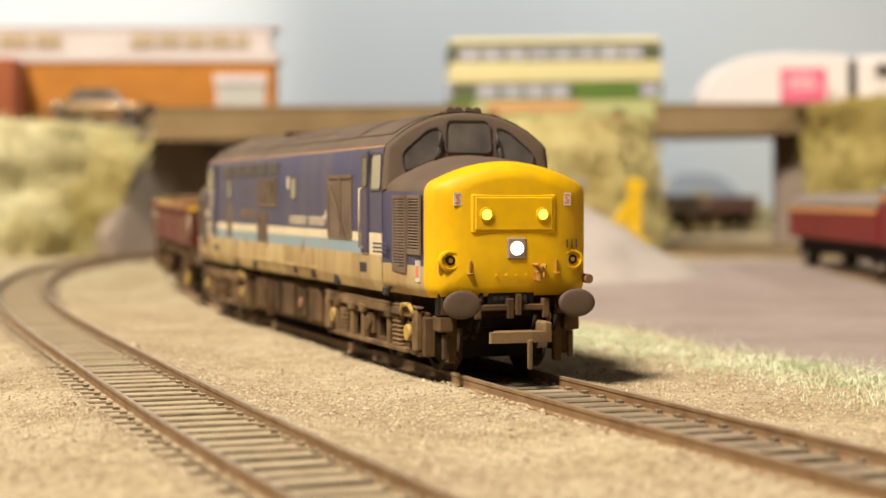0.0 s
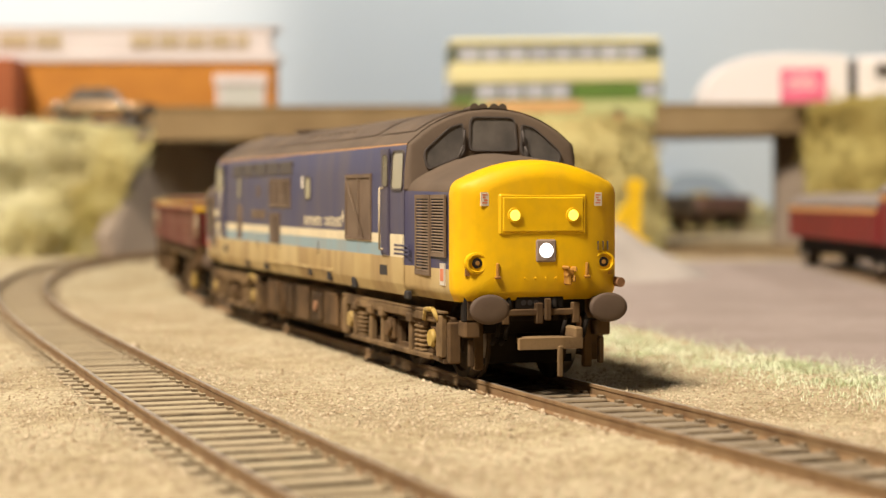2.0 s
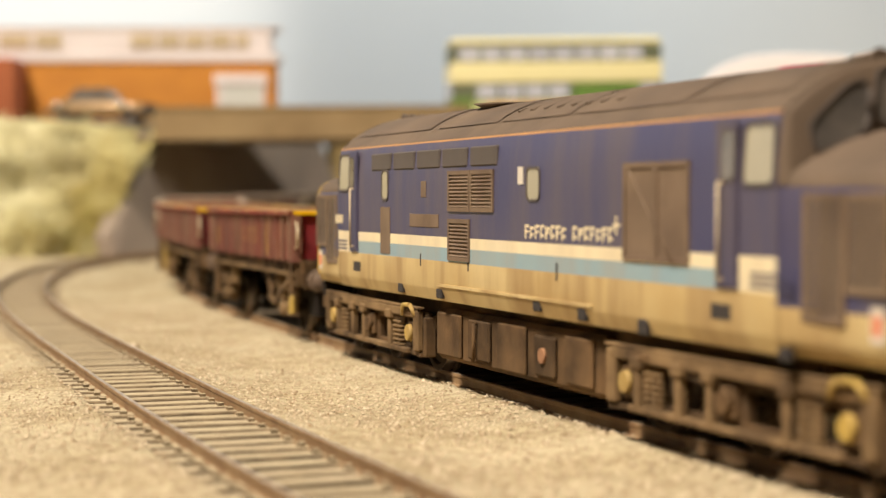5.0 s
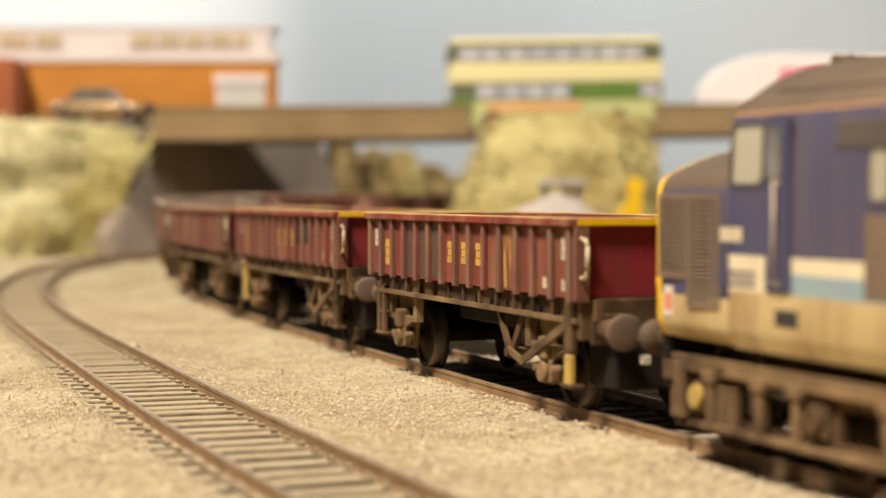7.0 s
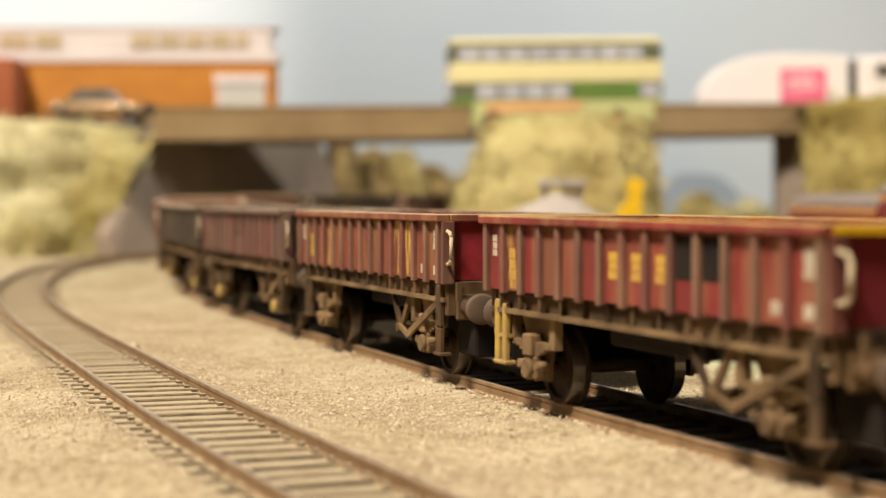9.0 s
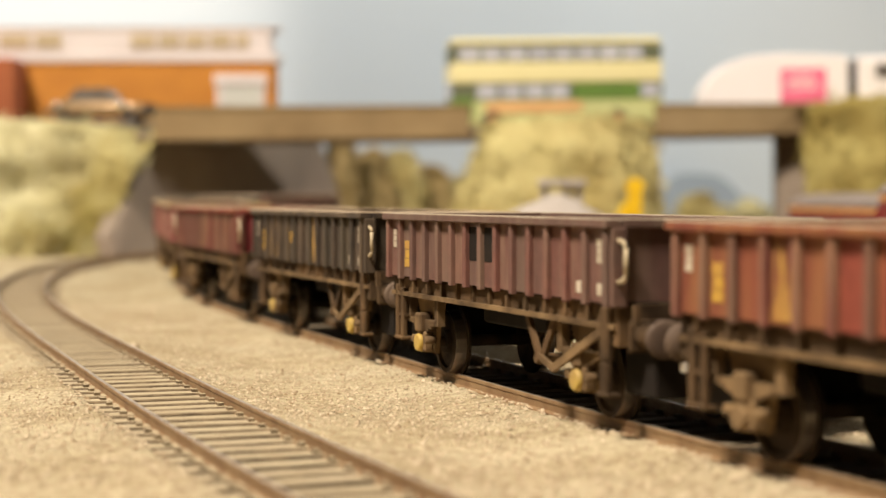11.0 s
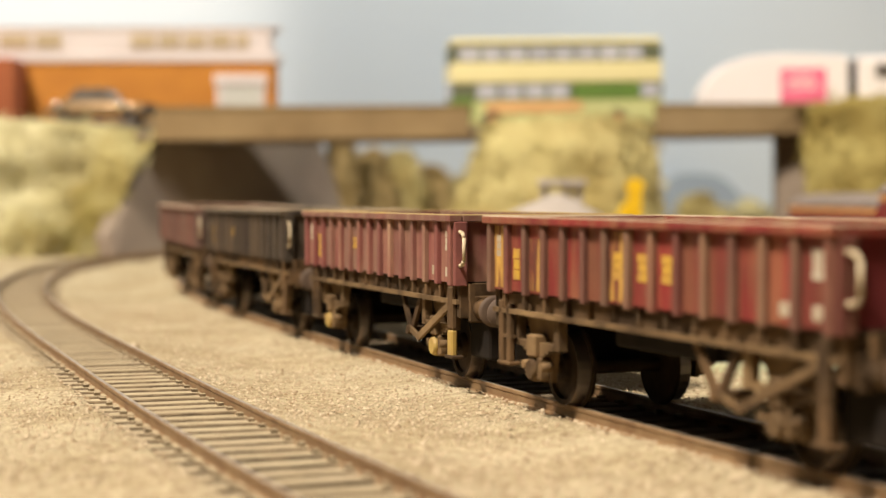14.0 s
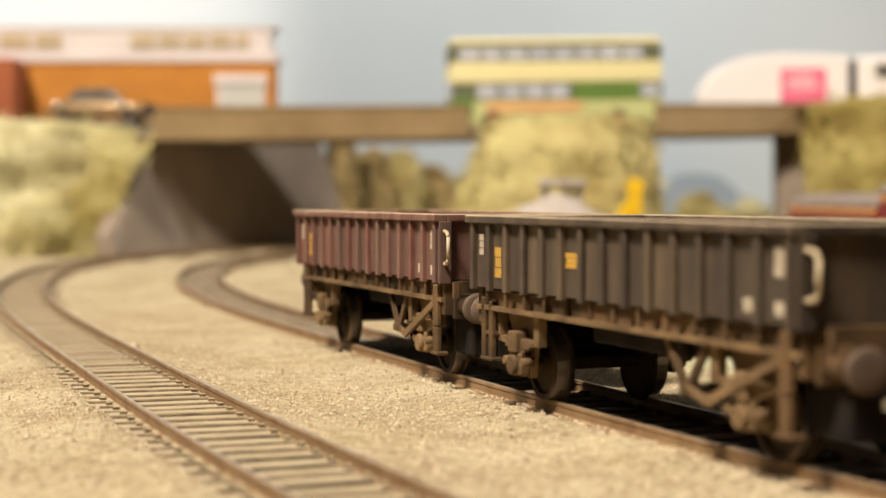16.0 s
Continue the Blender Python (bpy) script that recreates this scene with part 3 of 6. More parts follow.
LOCO_WHEELS = wheelset_mesh("wheelset", 7.5)
WAGON_WHEELS = wheelset_mesh("wheelset", 6.0)
SPINNING = []          # (wheelset, radius, where it hangs in its parent)


def hang_wheelset(parent, me, r, x, z):
    ob = new("wheelset", me)
    ob.parent = parent
    SPINNING.append((ob, r, x, z))
    return ob


def oval_buffer(parent, x, y, z, way, wide, high, long):
    bm = bmesh.new()
    box(bm, x - 0.5, x + 0.5, y - 2.6, y + 2.6, z - 2.4, z + 2.4, 0, 0.3)
    cyl(bm, (x, y, z), (x + way * long * 0.55, y, z), 2.0, 1.8, 18)
    cyl(bm, (x + way * long * 0.55, y, z), (x + way * (long - 0.6), y, z), 1.2, 1.2, 14)
    shank = part("buffer", bm, UNDER, parent)
    bm = bmesh.new()
    rings = []
    for f, u in ((0.25, -0.9), (0.97, -0.75), (1.0, -0.5), (0.985, -0.25), (0.8, -0.08), (0.4, -0.01), (0.05, 0.0)):
        rings.append([(x + way * (long + u), y + wide / 2 * f * math.cos(a), z + high / 2 * f * math.sin(a)) for a in (2 * math.pi * i / 32 for i in range(32))])
    vs = loft(bm, rings)
    bm.faces.new(vs[-1])
    bmesh.ops.recalc_face_normals(bm, faces=bm.faces)
    part("buffer_head", bm, BUFFER, shank, "worn oval steel buffer head", smooth=True)


def framed_pane(parent, name, pts, glass, frame_w=0.5, proud=0.35, label=""):
    """A window: a rubber frame round a pane. pts: corners in order; the pane looks the way of their normal."""
    c = sum((Vector(p) for p in pts), Vector()) / len(pts)
    n = (Vector(pts[1]) - Vector(pts[0])).cross(Vector(pts[2]) - Vector(pts[1])).normalized()
    # round the corners
    rounded = []
    k = len(pts)
    for i in range(k):
        p, a, b = Vector(pts[i]), Vector(pts[i - 1]), Vector(pts[(i + 1) % k])
        r = min(1.1, 0.3 * min((a - p).length, (b - p).length))
        pa, pb = p + (a - p).normalized() * r, p + (b - p).normalized() * r
        for u in (0, 0.33, 0.67, 1):
            rounded.append((1 - u) ** 2 * pa + 2 * u * (1 - u) * p + u * u * pb)
    bm = bmesh.new()
    out = [p + (p - c).normalized() * frame_w for p in rounded]
    rings = [[tuple(p - n * 0.6) for p in out], [tuple(p + n * proud) for p in out], [tuple(p + n * proud) for p in rounded], [tuple(p + n * 0.02) for p in rounded]]
    loft(bm, rings)
    bmesh.ops.recalc_face_normals(bm, faces=bm.faces)
    f = part(name, bm, RUBBER, parent, label)
    bm = bmesh.new()
    bm.faces.new([bm.verts.new(p + n * 0.05) for p in rounded])
    part("pane", bm, glass, f)
    return f


def louvre(parent, x0, x1, z0, z1, y, way, rows, cols=1, name="grille", hollow=GRILLE_DARK, label="brown louvred grille"):
    """A louvred panel on a vehicle's side: a frame, a flat backing, near-black as shade by default, and slats."""
    bm = bmesh.new()
    t = 0.45
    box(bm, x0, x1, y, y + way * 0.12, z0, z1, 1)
    for a, b, c, d in ((x0 - 0.3, x1 + 0.3, z0 - 0.3, z0 + t), (x0 - 0.3, x1 + 0.3, z1 - t, z1 + 0.3), (x0 - 0.3, x0 + t, z0 + t, z1 - t), (x1 - t, x1 + 0.3, z0 + t, z1 - t)):
        box(bm, a, b, min(y, y + way * 0.38), max(y, y + way * 0.38), c, d, 0)
    for k in range(1, cols):
        xm = x0 + (x1 - x0) * k / cols
        box(bm, xm - 0.3, xm + 0.3, min(y, y + way * 0.38), max(y, y + way * 0.38), z0 + t, z1 - t, 0)
    h = (z1 - z0 - 2 * t) / max(rows, 1)
    for k in range(rows):
        z = z0 + t + h * k
        vs = [bm.verts.new(p) for p in ((x0 + t, y + way * 0.42, z + h * 0.1), (x1 - t, y + way * 0.42, z + h * 0.1), (x1 - t, y + way * 0.15, z + h * 0.62), (x0 + t, y + way * 0.15, z + h * 0.62))]
        bm.faces.new(vs).material_index = 0
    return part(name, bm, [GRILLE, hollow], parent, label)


# ---- the locomotive ----
def build_loco():
    root = thing("diesel_locomotive", "weathered blue and cream model diesel locomotive with yellow nose", "locomotive")
    H = 123.0
    LV = [(16.7, 14.7), (17.5, 16.6), (17.7, 17.2), (17.7, 22.0), (17.7, 24.5), (17.7, 26.4), (17.7, 35.0), (17.6, 38.5), (17.1, 43.5), (16.95, 43.85)]
    ARC = [(16.3, 44.4), (15.4, 45.15), (14.2, 46.15), (12.6, 47.25), (10.7, 48.3), (8.6, 49.2), (6.3, 49.95), (4.1, 50.4), (2.0, 50.63), (0.0, 50.7)]
    half = LV + ARC
    section = [(-y, z) for y, z in half] + [(y, z) for y, z in half[-2::-1]]

    def paint(c):
        if c.z > 43.7:
            return 0
        if c.z > 43.1:
            return 1
        if c.z > 26.4:
            return 2
        if c.z > 24.5:
            return 3
        if c.z > 22.0:
            return 4 if abs(c.x) < H - 47 else 3
        return 5
    MATS = [ROOF, ORANGE, BLUE, CREAM, SKYBLUE, BEIGE, YELLOW]
    bm = bmesh.new()
    us = [90.5, 76, 74, 60, 40, 20, 0, -20, -40, -60, -74, -76, -90.5]
    loft(bm, [[(u, y, z) for y, z in section] for u in us], False, paint)
    bm.faces.new([bm.verts.new((u, y, 14.7)) for u, y in ((90.5, -16.7), (90.5, 16.7), (-90.5, 16.7), (-90.5, -16.7))]).material_index = 5
    body = part("body", bm, MATS, root, "blue body side with cream and light blue stripes", smooth=True)

    # both ends: windscreen wall and nose
    def surf(y, z):
        return 91.6 - 0.001 * y * y - 0.1 * (z - 41)
    for way, end in ((1, "front"), (-1, "rear")):
        bm = bmesh.new()
        arch = [(y, z) for y, z in section if z > 34.5]
        rings = [[(way * 90.4, y, z) for y, z in arch]]
        for f in (1.0, 0.985, 0.93, 0.75, 0.5, 0.25, 0.02):
            back = 0.9 if f == 1.0 else 0.25 if f == 0.985 else 0.0
            rings.append([(way * (surf(y * f, 38 + (z - 38) * f) - back), y * f, 38 + (z - 38) * f) for y, z in arch])
        loft(bm, rings, False)
        bmesh.ops.recalc_face_normals(bm, faces=bm.faces)
        part("cab_front", bm, ROOF, root, "dusty grey cab front", smooth=True)

        def nose(hw, zs, zt):
            side = [(hw - 1.0, 14.8), (hw - 0.2, 16.5), (hw, 17.2), (hw, 20.6), (hw, 24.5), (hw, 26.4), (hw, 30), (hw, zs)]
            w = hw - 1.3
            side += [(hw - 0.25, zs + 0.9), (hw - 0.7, zs + 1.6)] + [(w * k, zs + 2.1 + (zt - zs - 2.1) * (1 - k * k)) for k in (1.0, 0.86, 0.7, 0.52, 0.35, 0.17)] + [(0, zt)]
            return [(-y, z) for y, z in side] + [(y, z) for y, z in side[-2::-1]]

        def nose_paint(c):
            u = abs(c.x)
            if u > H - 11.2:
                return 6
            if c.z > 34.3:
                return 0
            return 5 if c.z < 20.6 else 2
        bm = bmesh.new()
        stations = [(89.9, 17.74, 34.8, 42.2), (93.0, 16.8, 34.7, 41.8), (100.0, 16.55, 34.6, 41.5), (108, 16.3, 34.5, 40.8), (111.6, 15.95, 34.45, 40.35), (111.9, 15.95, 34.45, 40.35), (113.2, 15.75, 34.4, 40.25), (114.1, 15.5, 34.3, 40.1), (114.7, 15.1, 34.1, 39.75)]
        rings = [[(way * u, y, z) for y, z in nose(hw, zs, zt)] for u, hw, zs, zt in stations]
        last = nose(15.1, 34.1, 39.75)
        for f in (0.97, 0.8, 0.6, 0.35, 0.02):
            rings.append([(way * (114.9 + 2.5 * (1 - abs(y * f / 15.1) ** 4)), y * f, 25 + (z - 25) * f) for y, z in last])
        loft(bm, rings, True, nose_paint)
        bmesh.ops.recalc_face_normals(bm, faces=bm.faces)
        part("nose", bm, MATS, root, "bright yellow nose end" if way > 0 else "yellow-edged rear nose", smooth=True)
        face = lambda y: 117.4 - 2.5 * abs(y / 15.1) ** 4
        # windscreens
        sx = lambda y, z: way * (surf(y, z) + 0.1)
        order = (lambda p: p) if way > 0 else (lambda p: p[::-1])
        framed_pane(root, "windscreen", order([(sx(y, z), y, z) for y, z in ((-4.75, 42.6), (4.75, 42.6), (4.3, 48.8), (-4.3, 48.8))]), GLASS, 0.38, 0.3, "dusty dark centre windscreen")
        framed_pane(root, "windscreen", order([(sx(y, z), y, z) for y, z in ((5.9, 41.9), (13.3, 38.9), (13.9, 42.3), (8.6, 46.8), (6.2, 47.5))]), GLASS, 0.38, 0.3, "dusty dark side windscreen")
        framed_pane(root, "windscreen", order([(sx(-y, z), -y, z) for y, z in ((6.2, 47.5), (8.6, 46.8), (13.9, 42.3), (13.3, 38.9), (5.9, 41.9))]), GLASS, 0.38, 0.3, "dusty dark side windscreen")
        for s in (-1, 1):
            bm = bmesh.new()
            tube(bm, [(sx(s * 7.4, 41.0) + way * 0.7, s * 7.4, 40.9), (sx(s * 6.4, 43) + way * 0.75, s * 6.3, 43.4), (sx(s * 5.9, 46) + way * 0.7, s * 5.9, 46.4)], 0.2, 6)
            part("wiper", bm, RUBBER, root)
        # horns on the roof edge
        for y in (-3.0, -1.3, 1.0, 2.7):
            bm = bmesh.new()
            cyl(bm, (way * 84.0, y, 50.5), (way * 88.0, y, 50.75), 0.5, 0.6, 10)
            cyl(bm, (way * 88.0, y, 50.75), (way * 89.4, y, 50.75), 0.6, 0.95, 12)
            box(bm, way * 85.0 - 0.6, way * 85.0 + 0.6, y - 0.5, y + 0.5, 49.6, 51.0)
            part("horn", bm, ROOF, root)
        # face fittings
        bm = bmesh.new()
        box(bm, way * 116.5 - 1.0, way * 116.5 + 1.0, -8.7, 8.7, 26.5, 34.4, 0, 0.6)
        box(bm, way * 117.2 - 0.5, way * 117.2 + 0.5, -7.9, 7.9, 27.2, 33.7, 0, 0.35)
        head = part("headcode_box", bm, YELLOW, root, "yellow headcode panel")
        for y in (-5.6, 5.6):
            bm = bmesh.new()
            cyl(bm, (way * 117.4, y, 30.3), (way * 118.0, y, 30.3), 1.4, 1.3, 20, 0)
            lamp = part("marker_light_rim", bm, YELLOW, head)
            bm = bmesh.new()
            cyl(bm, (way * 117.8, y, 30.3), (way * 118.15, y, 30.3), 1.05, 0.9, 20, 0)
            part("marker_light", bm, LAMP_YELLOW if way > 0 else GLASS, root, "glowing yellow marker lamp" if way > 0 else "")
        bm = bmesh.new()
        box(bm, way * 116.9 - 0.9, way * 116.9 + 0.8, -1.4, 2.5, 21.9, 26.0, 0, 0.3)
        lamp = part("headlight_box", bm, material("grey_lamp_housing", (0.30, 0.22, 0.17), (0.22, 0.16, 0.12), 150, 0.7, spec=0.2), root, "grey lamp housing")
        bm = bmesh.new()
        cyl(bm, (way * 117.4, 0.5, 24.0), (way * 117.85, 0.5, 24.0), 1.35, 1.25, 24)
        part("headlight", bm, LAMP_WHITE if way > 0 else GLASS, lamp, "glowing white headlight" if way > 0 else "")
        for s in (-1, 1):
            y = s * 12.2
            bm = bmesh.new()
            rings = [[(way * (face(12.2) - 0.3 + d), y + 2.2 * f * math.cos(a), 21.8 + 1.9 * f * math.sin(a)) for a in (2 * math.pi * i / 20 for i in range(20))] for f, d in ((1.05, -0.4), (1.0, 0.55), (0.8, 0.65), (0.72, 0.2), (0.05, 0.2))]
            loft(bm, rings)
            tail = part("tail_lamp", bm, YELLOW, root)
            bm = bmesh.new()
            cyl(bm, (way * (face(12.2) - 0.2), y, 21.8), (way * (face(12.2) + 0.25), y, 21.8), 0.95, 0.9, 16)
            cyl(bm, (way * (face(12.2) + 0.2), y, 21.8), (way * (face(12.2) + 0.32), y, 21.8), 0.45, 0.4, 12, 1)
            part("lens", bm, [BLACK, STAINED], tail)
            bm = bmesh.new()
            y = s * 10.9
            box(bm, way * face(10.9) - 0.25, way * face(10.9) + 0.12, y - 0.75, y + 0.75, 32.0, 34.4, 0)
            for k, (a, b) in enumerate(((-0.5, 0.4), (-0.2, 0.5), (-0.45, 0.1), (-0.5, 0.45))):
                box(bm, way * face(10.9) - 0.2, way * face(10.9) + 0.17, y + a, y + b, 32.4 + 0.48 * k, 32.65 + 0.48 * k, 1)
            part("warning_plate", bm, [WHITE, RED_MARK], root, "small white plate with red marks")
            # lamp irons and brackets
            bm = bmesh.new()
            box(bm, way * face(8.8) - 0.3, way * face(8.8) + 0.4, s * 8.6 - 0.28, s * 8.6 + 0.28, 19.2, 21.8, 0, 0.15)
            box(bm, way * face(8.8) - 0.3, way * face(8.8) + 0.65, s * 8.6 - 0.55, s * 8.6 + 0.55, 19.0, 19.5, 0, 0.15)
            box(bm, way * face(14) - 0.2, way * face(14) + 0.3, s * 13.8 - 0.4, s * 13.8 + 0.4, 19.5, 22.6, 0)
            part("lamp_bracket", bm, STAINED, root)
        bm = bmesh.new()
        for k, (y, z, w, h) in enumerate(((4.8, 20.0, 1.5, 1.6), (4.6, 18.6, 0.9, 1.7), (5.7, 20.6, 0.6, 1.0), (5.3, 18.9, 0.5, 1.2), (4.0, 20.9, 0.6, 0.7))):
            box(bm, way * face(4.8) - 0.6, way * face(4.8) + 1.2 + 0.3 * k, y - w / 2, y + w / 2, z - h / 2, z + h / 2, 0, 0.25)
        cyl(bm, (way * face(4.7), 4.7, 19.6), (way * (face(4.7) + 1.4), 4.7, 19.3), 0.75, 0.6, 12)
        part("multiple_working_socket", bm, STAINED, root, "rusty orange socket on the nose")
        bm = bmesh.new()
        for k in range(3):
            box(bm, way * face(10.6 + 1.05 * k) - 0.4, way * face(10.6 + 1.05 * k) + 0.4, 10.9 + 1.1 * k, 10.9 + 1.1 * k, 24.0, 25.6)
        part("running_number", bm, RUBBER, root, "small dark number bars")
        bm = bmesh.new()
        cyl(bm, (way * 113.0, 15.2, 18.2), (way * 116.2, 15.8, 18.0), 0.9, 0.9, 12)
        part("hose_socket", bm, RUST, root)
        bm = bmesh.new()
        for y in (-3.4, -1.4, 0.6, 2.6):
            cyl(bm, (way * (face(y) - 0.4), y, 19.0), (way * (face(y) + 0.12), y, 19.0), 0.22, 0.2, 8)
        part("rivet_row", bm, YELLOW, root)
        # buffer beam, buffers and couplings
        bm = bmesh.new()
        box(bm, way * 114.2 - 1.2, way * 114.2 + 1.2, -14.2, 14.2, 11.2, 16.6, 0, 0.3)
        box(bm, way * 115.2 - 0.4, way * 115.2 + 0.8, -4.6, 4.6, 13.4, 15.8, 0, 0.2)
        for y in (-3.2, -2.0, -0.8, 2.6):
            cyl(bm, (way * 115.6, y, 14.6), (way * 116.1, y, 14.6), 0.5, 0.5, 10, 1)
        box(bm, way * 115.4 - 0.5, way * 115.4 + 1.0, -5.4, 5.4, 12.2, 13.2, 0, 0.2)
        for y in (-6.0, 2.8):
            tube(bm, [(way * 115.6, y, 15.5), (way * 116.6, y, 13.5), (way * 116.4, y, 11.5)], 0.45, 8)
        part("buffer_beam", bm, [BLACK, GRILLE_DARK], root, "dusty dark buffer beam")
        bm = bmesh.new()
        box(bm, way * 116.6 - 0.5, way * 116.6 + 0.5, -7.4, 7.4, 12.3, 13.5, 0, 0.2)
        for y in (-7.0, -0.5, 6.6):
            box(bm, way * 116.5 - 0.7, way * 116.5 + 0.7, y - 0.7, y + 0.7, 10.8, 14.6, 0, 0.2)
        box(bm, way * 117.2 - 0.4, way * 117.2 + 0.4, 0.4, 1.6, 11.4, 15.4, 0, 0.2)
        part("draw_gear", bm, UNDER, root, "brown dusted draw gear bar")
        for y in (-12.6, 12.6):
            bm = bmesh.new()
            box(bm, way * 113.4 - 2.0, way * 113.4 + 2.0, y - 1.5, y + 1.5, 8.4, 11.4, 0, 0.3)
            box(bm, way * 114.2 - 0.6, way * 114.2 + 0.6, y - 0.5, y + 0.5, 3.2, 8.0, 0, 0.2)
            part("end_step", bm, UNDER, root)
        for y in (-11.35, 11.35):
            oval_buffer(root, way * 115.0, y, 13.8, way, 7.4, 5.3, 6.0)
        bm = bmesh.new()
        box(bm, way * 113 - 9, way * 113 + 6.5, -1.6, 1.6, 6.6, 8.0, 0, 0.2)
        wedge = [[bm.verts.new((way * u, y, z)) for u, y in ((116.5, -3.2), (120.8, -6.2), (121.4, -6.0), (121.4, 6.0), (120.8, 6.2), (116.5, 3.2))] for z in (6.6, 8.6)]
        bm.faces.new(wedge[0][::-1])
        bm.faces.new(wedge[1])
        for i in range(6):
            bm.faces.new((wedge[0][i], wedge[0][(i + 1) % 6], wedge[1][(i + 1) % 6], wedge[1][i]))
        box(bm, way * 118 - 3.2, way * 118 + 3.2, 4.6, 6.2, 6.6, 10.4, 0, 0.3)
        box(bm, way * 121.3 - 0.4, way * 121.3 + 0.4, 1.2, 2.2, 1.6, 7.2, 0, 0.2)
        bmesh.ops.recalc_face_normals(bm, faces=bm.faces)
        part("coupling", bm, UNDER_TAN, root, "brown tension-lock coupling")
        bm = bmesh.new()
        for y, x0 in ((-10.6, 112.5), (10.6, 112.5)):
            box(bm, way * x0 - 0.7, way * x0 + 0.7, y - 0.8, y + 0.8, 2.4, 11.6, 0, 0.2)
            box(bm, way * (x0 - 3) - 3.0, way * (x0 - 3) + 3.0, y - 0.5, y + 0.5, 8.6, 11.4, 0, 0.2)
        part("guard_iron", bm, UNDER, root)
        # crossbars coloured black to paint the shadow below the nose
        bm = bmesh.new()
        box(bm, way * 112 - 1, way * 112 + 1, -10, 10, 9.0, 11.4, 0)
        box(bm, way * 107 - 1, way * 107 + 1, -9.5, 9.5, 3.0, 10.5, 0)
        part("cross_stay", bm, BLACK, root)
        # brake hoses under the beam
        for k, y in enumerate((-8.2, -6.6, 4.4, 7.2, 8.6)):
            bm = bmesh.new()
            tube(bm, [(way * 115.3, y, 12.6), (way * 116.6, y + 0.2, 11.4), (way * 116.4, y - 0.3, 8.6 - 0.5 * (k % 2)), (way * 115.4, y - 0.9, 7.2)], 0.42, 8)
            part("brake_hose", bm, RUST if k == 3 else BLACK, root)

    # sides
    for s in (-1, 1):
        y = s * 17.7
        for way in (1, -1):
            a, b = sorted((way * (H - 28.2), way * (H - 20.1)))
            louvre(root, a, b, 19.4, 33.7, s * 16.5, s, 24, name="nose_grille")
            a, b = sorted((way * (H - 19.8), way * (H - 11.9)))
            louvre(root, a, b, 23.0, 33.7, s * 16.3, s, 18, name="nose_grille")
            # cab side window, door recess and handrails
            a, b = sorted((way * (H - 33.4), way * (H - 40.4)))
            cnr = [(a, y, 35.2), (b, y, 35.2), (b, s * 17.4, 42.2), (a + 0.3 * (way > 0), s * 17.4, 42.2)]
            framed_pane(root, "cab_window", cnr if s < 0 else cnr[::-1], SIDE_GLASS, 0.45, 0.25, "pale dusty cab side window")
            a, b = sorted((way * (H - 41.6), way * (H - 47.0)))
            bm = bmesh.new()
            box(bm, a, b, min(y, y + s * 0.3), max(y, y + s * 0.3), 22.2, 43.0, 1)
            box(bm, a + 0.5, b - 0.5, min(y, y + s * 0.42), max(y, y + s * 0.42), 22.6, 42.4, 0)
            door = part("cab_door", bm, [BLUE, BLUE], root, "narrow blue cab door")
            c = way * (H - 43.6)
            cnr = [(c - 1.6, y + s * 0.45, 35.8), (c + 1.6, y + s * 0.45, 35.8), (c + 1.6, y + s * 0.4, 41.6), (c - 1.6, y + s * 0.4, 41.6)]
            framed_pane(door, "door_window", cnr if s < 0 else cnr[::-1], GLASS, 0.35, 0.1)
            for q in (44.9,):
                bm = bmesh.new()
                x = way * (H - q)
                tube(bm, [(x, y, 35.3), (x, y + s * 1.2, 35.3), (x, y + s * 1.2, 23.3), (x, y, 23.3)], 0.2, 8)
                part("handrail", bm, HANDRAIL, root, "thin cream handrail")
            # thin stripes behind the nose
            bm = bmesh.new()
            a, b = sorted((way * (H - 29.5), way * (H - 38.8)))
            for z in (22.5, 23.3, 24.1):
                box(bm, a, b, min(y, y + s * 0.06), max(y, y + s * 0.06), z, z + 0.38)
            part("stripe", bm, BLUE, root)
            bm = bmesh.new()
            a, b = sorted((way * (H - 12.6), way * (H - 15.2)))
            box(bm, a, b, min(s * 15.9, s * 16.35), max(s * 15.9, s * 16.35), 17.6, 21.6)
            box(bm, a + 0.4, b - 0.4, min(s * 15.9, s * 16.42), max(s * 15.9, s * 16.42), 18.4, 20.6, 1)
            part("works_plate", bm, [WHITE, RED_MARK], root, "cream and red plate on the nose side")
            # step recess is a flush block; its inner shade is only colour
            bm = bmesh.new()
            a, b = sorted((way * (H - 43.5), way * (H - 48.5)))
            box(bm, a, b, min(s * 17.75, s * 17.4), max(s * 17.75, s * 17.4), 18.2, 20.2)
            part("step_recess", bm, GRILLE_DARK, root, "foot step recess, its shade painted near-black")
            # bars where the fleet number stands
            bm = bmesh.new()
            for k in range(5):
                x = way * (H - 33.0) + (k - 2) * 1.1
                if way < 0:
                    box(bm, x - 0.4, x + 0.4, min(y, y + s * 0.06), max(y, y + s * 0.06), 28.0, 29.8)
            if way < 0:
                part("side_number", bm, CREAM, root, "row of small cream bars")
            else:
                bm.free()
        # the row of grilles, doors and windows down each side
        F = lambda u: u + H
        louvre(root, F(-73.4), F(-64.4), 25.0, 38.0, y - s * 0.1, s, 0, hollow=GRILLE, label="flat brown side panel")
        louvre(root, F(-63.6), F(-54.6), 25.0, 38.0, y - s * 0.1, s, 0, hollow=GRILLE, label="flat brown side panel")
        bm = bmesh.new()
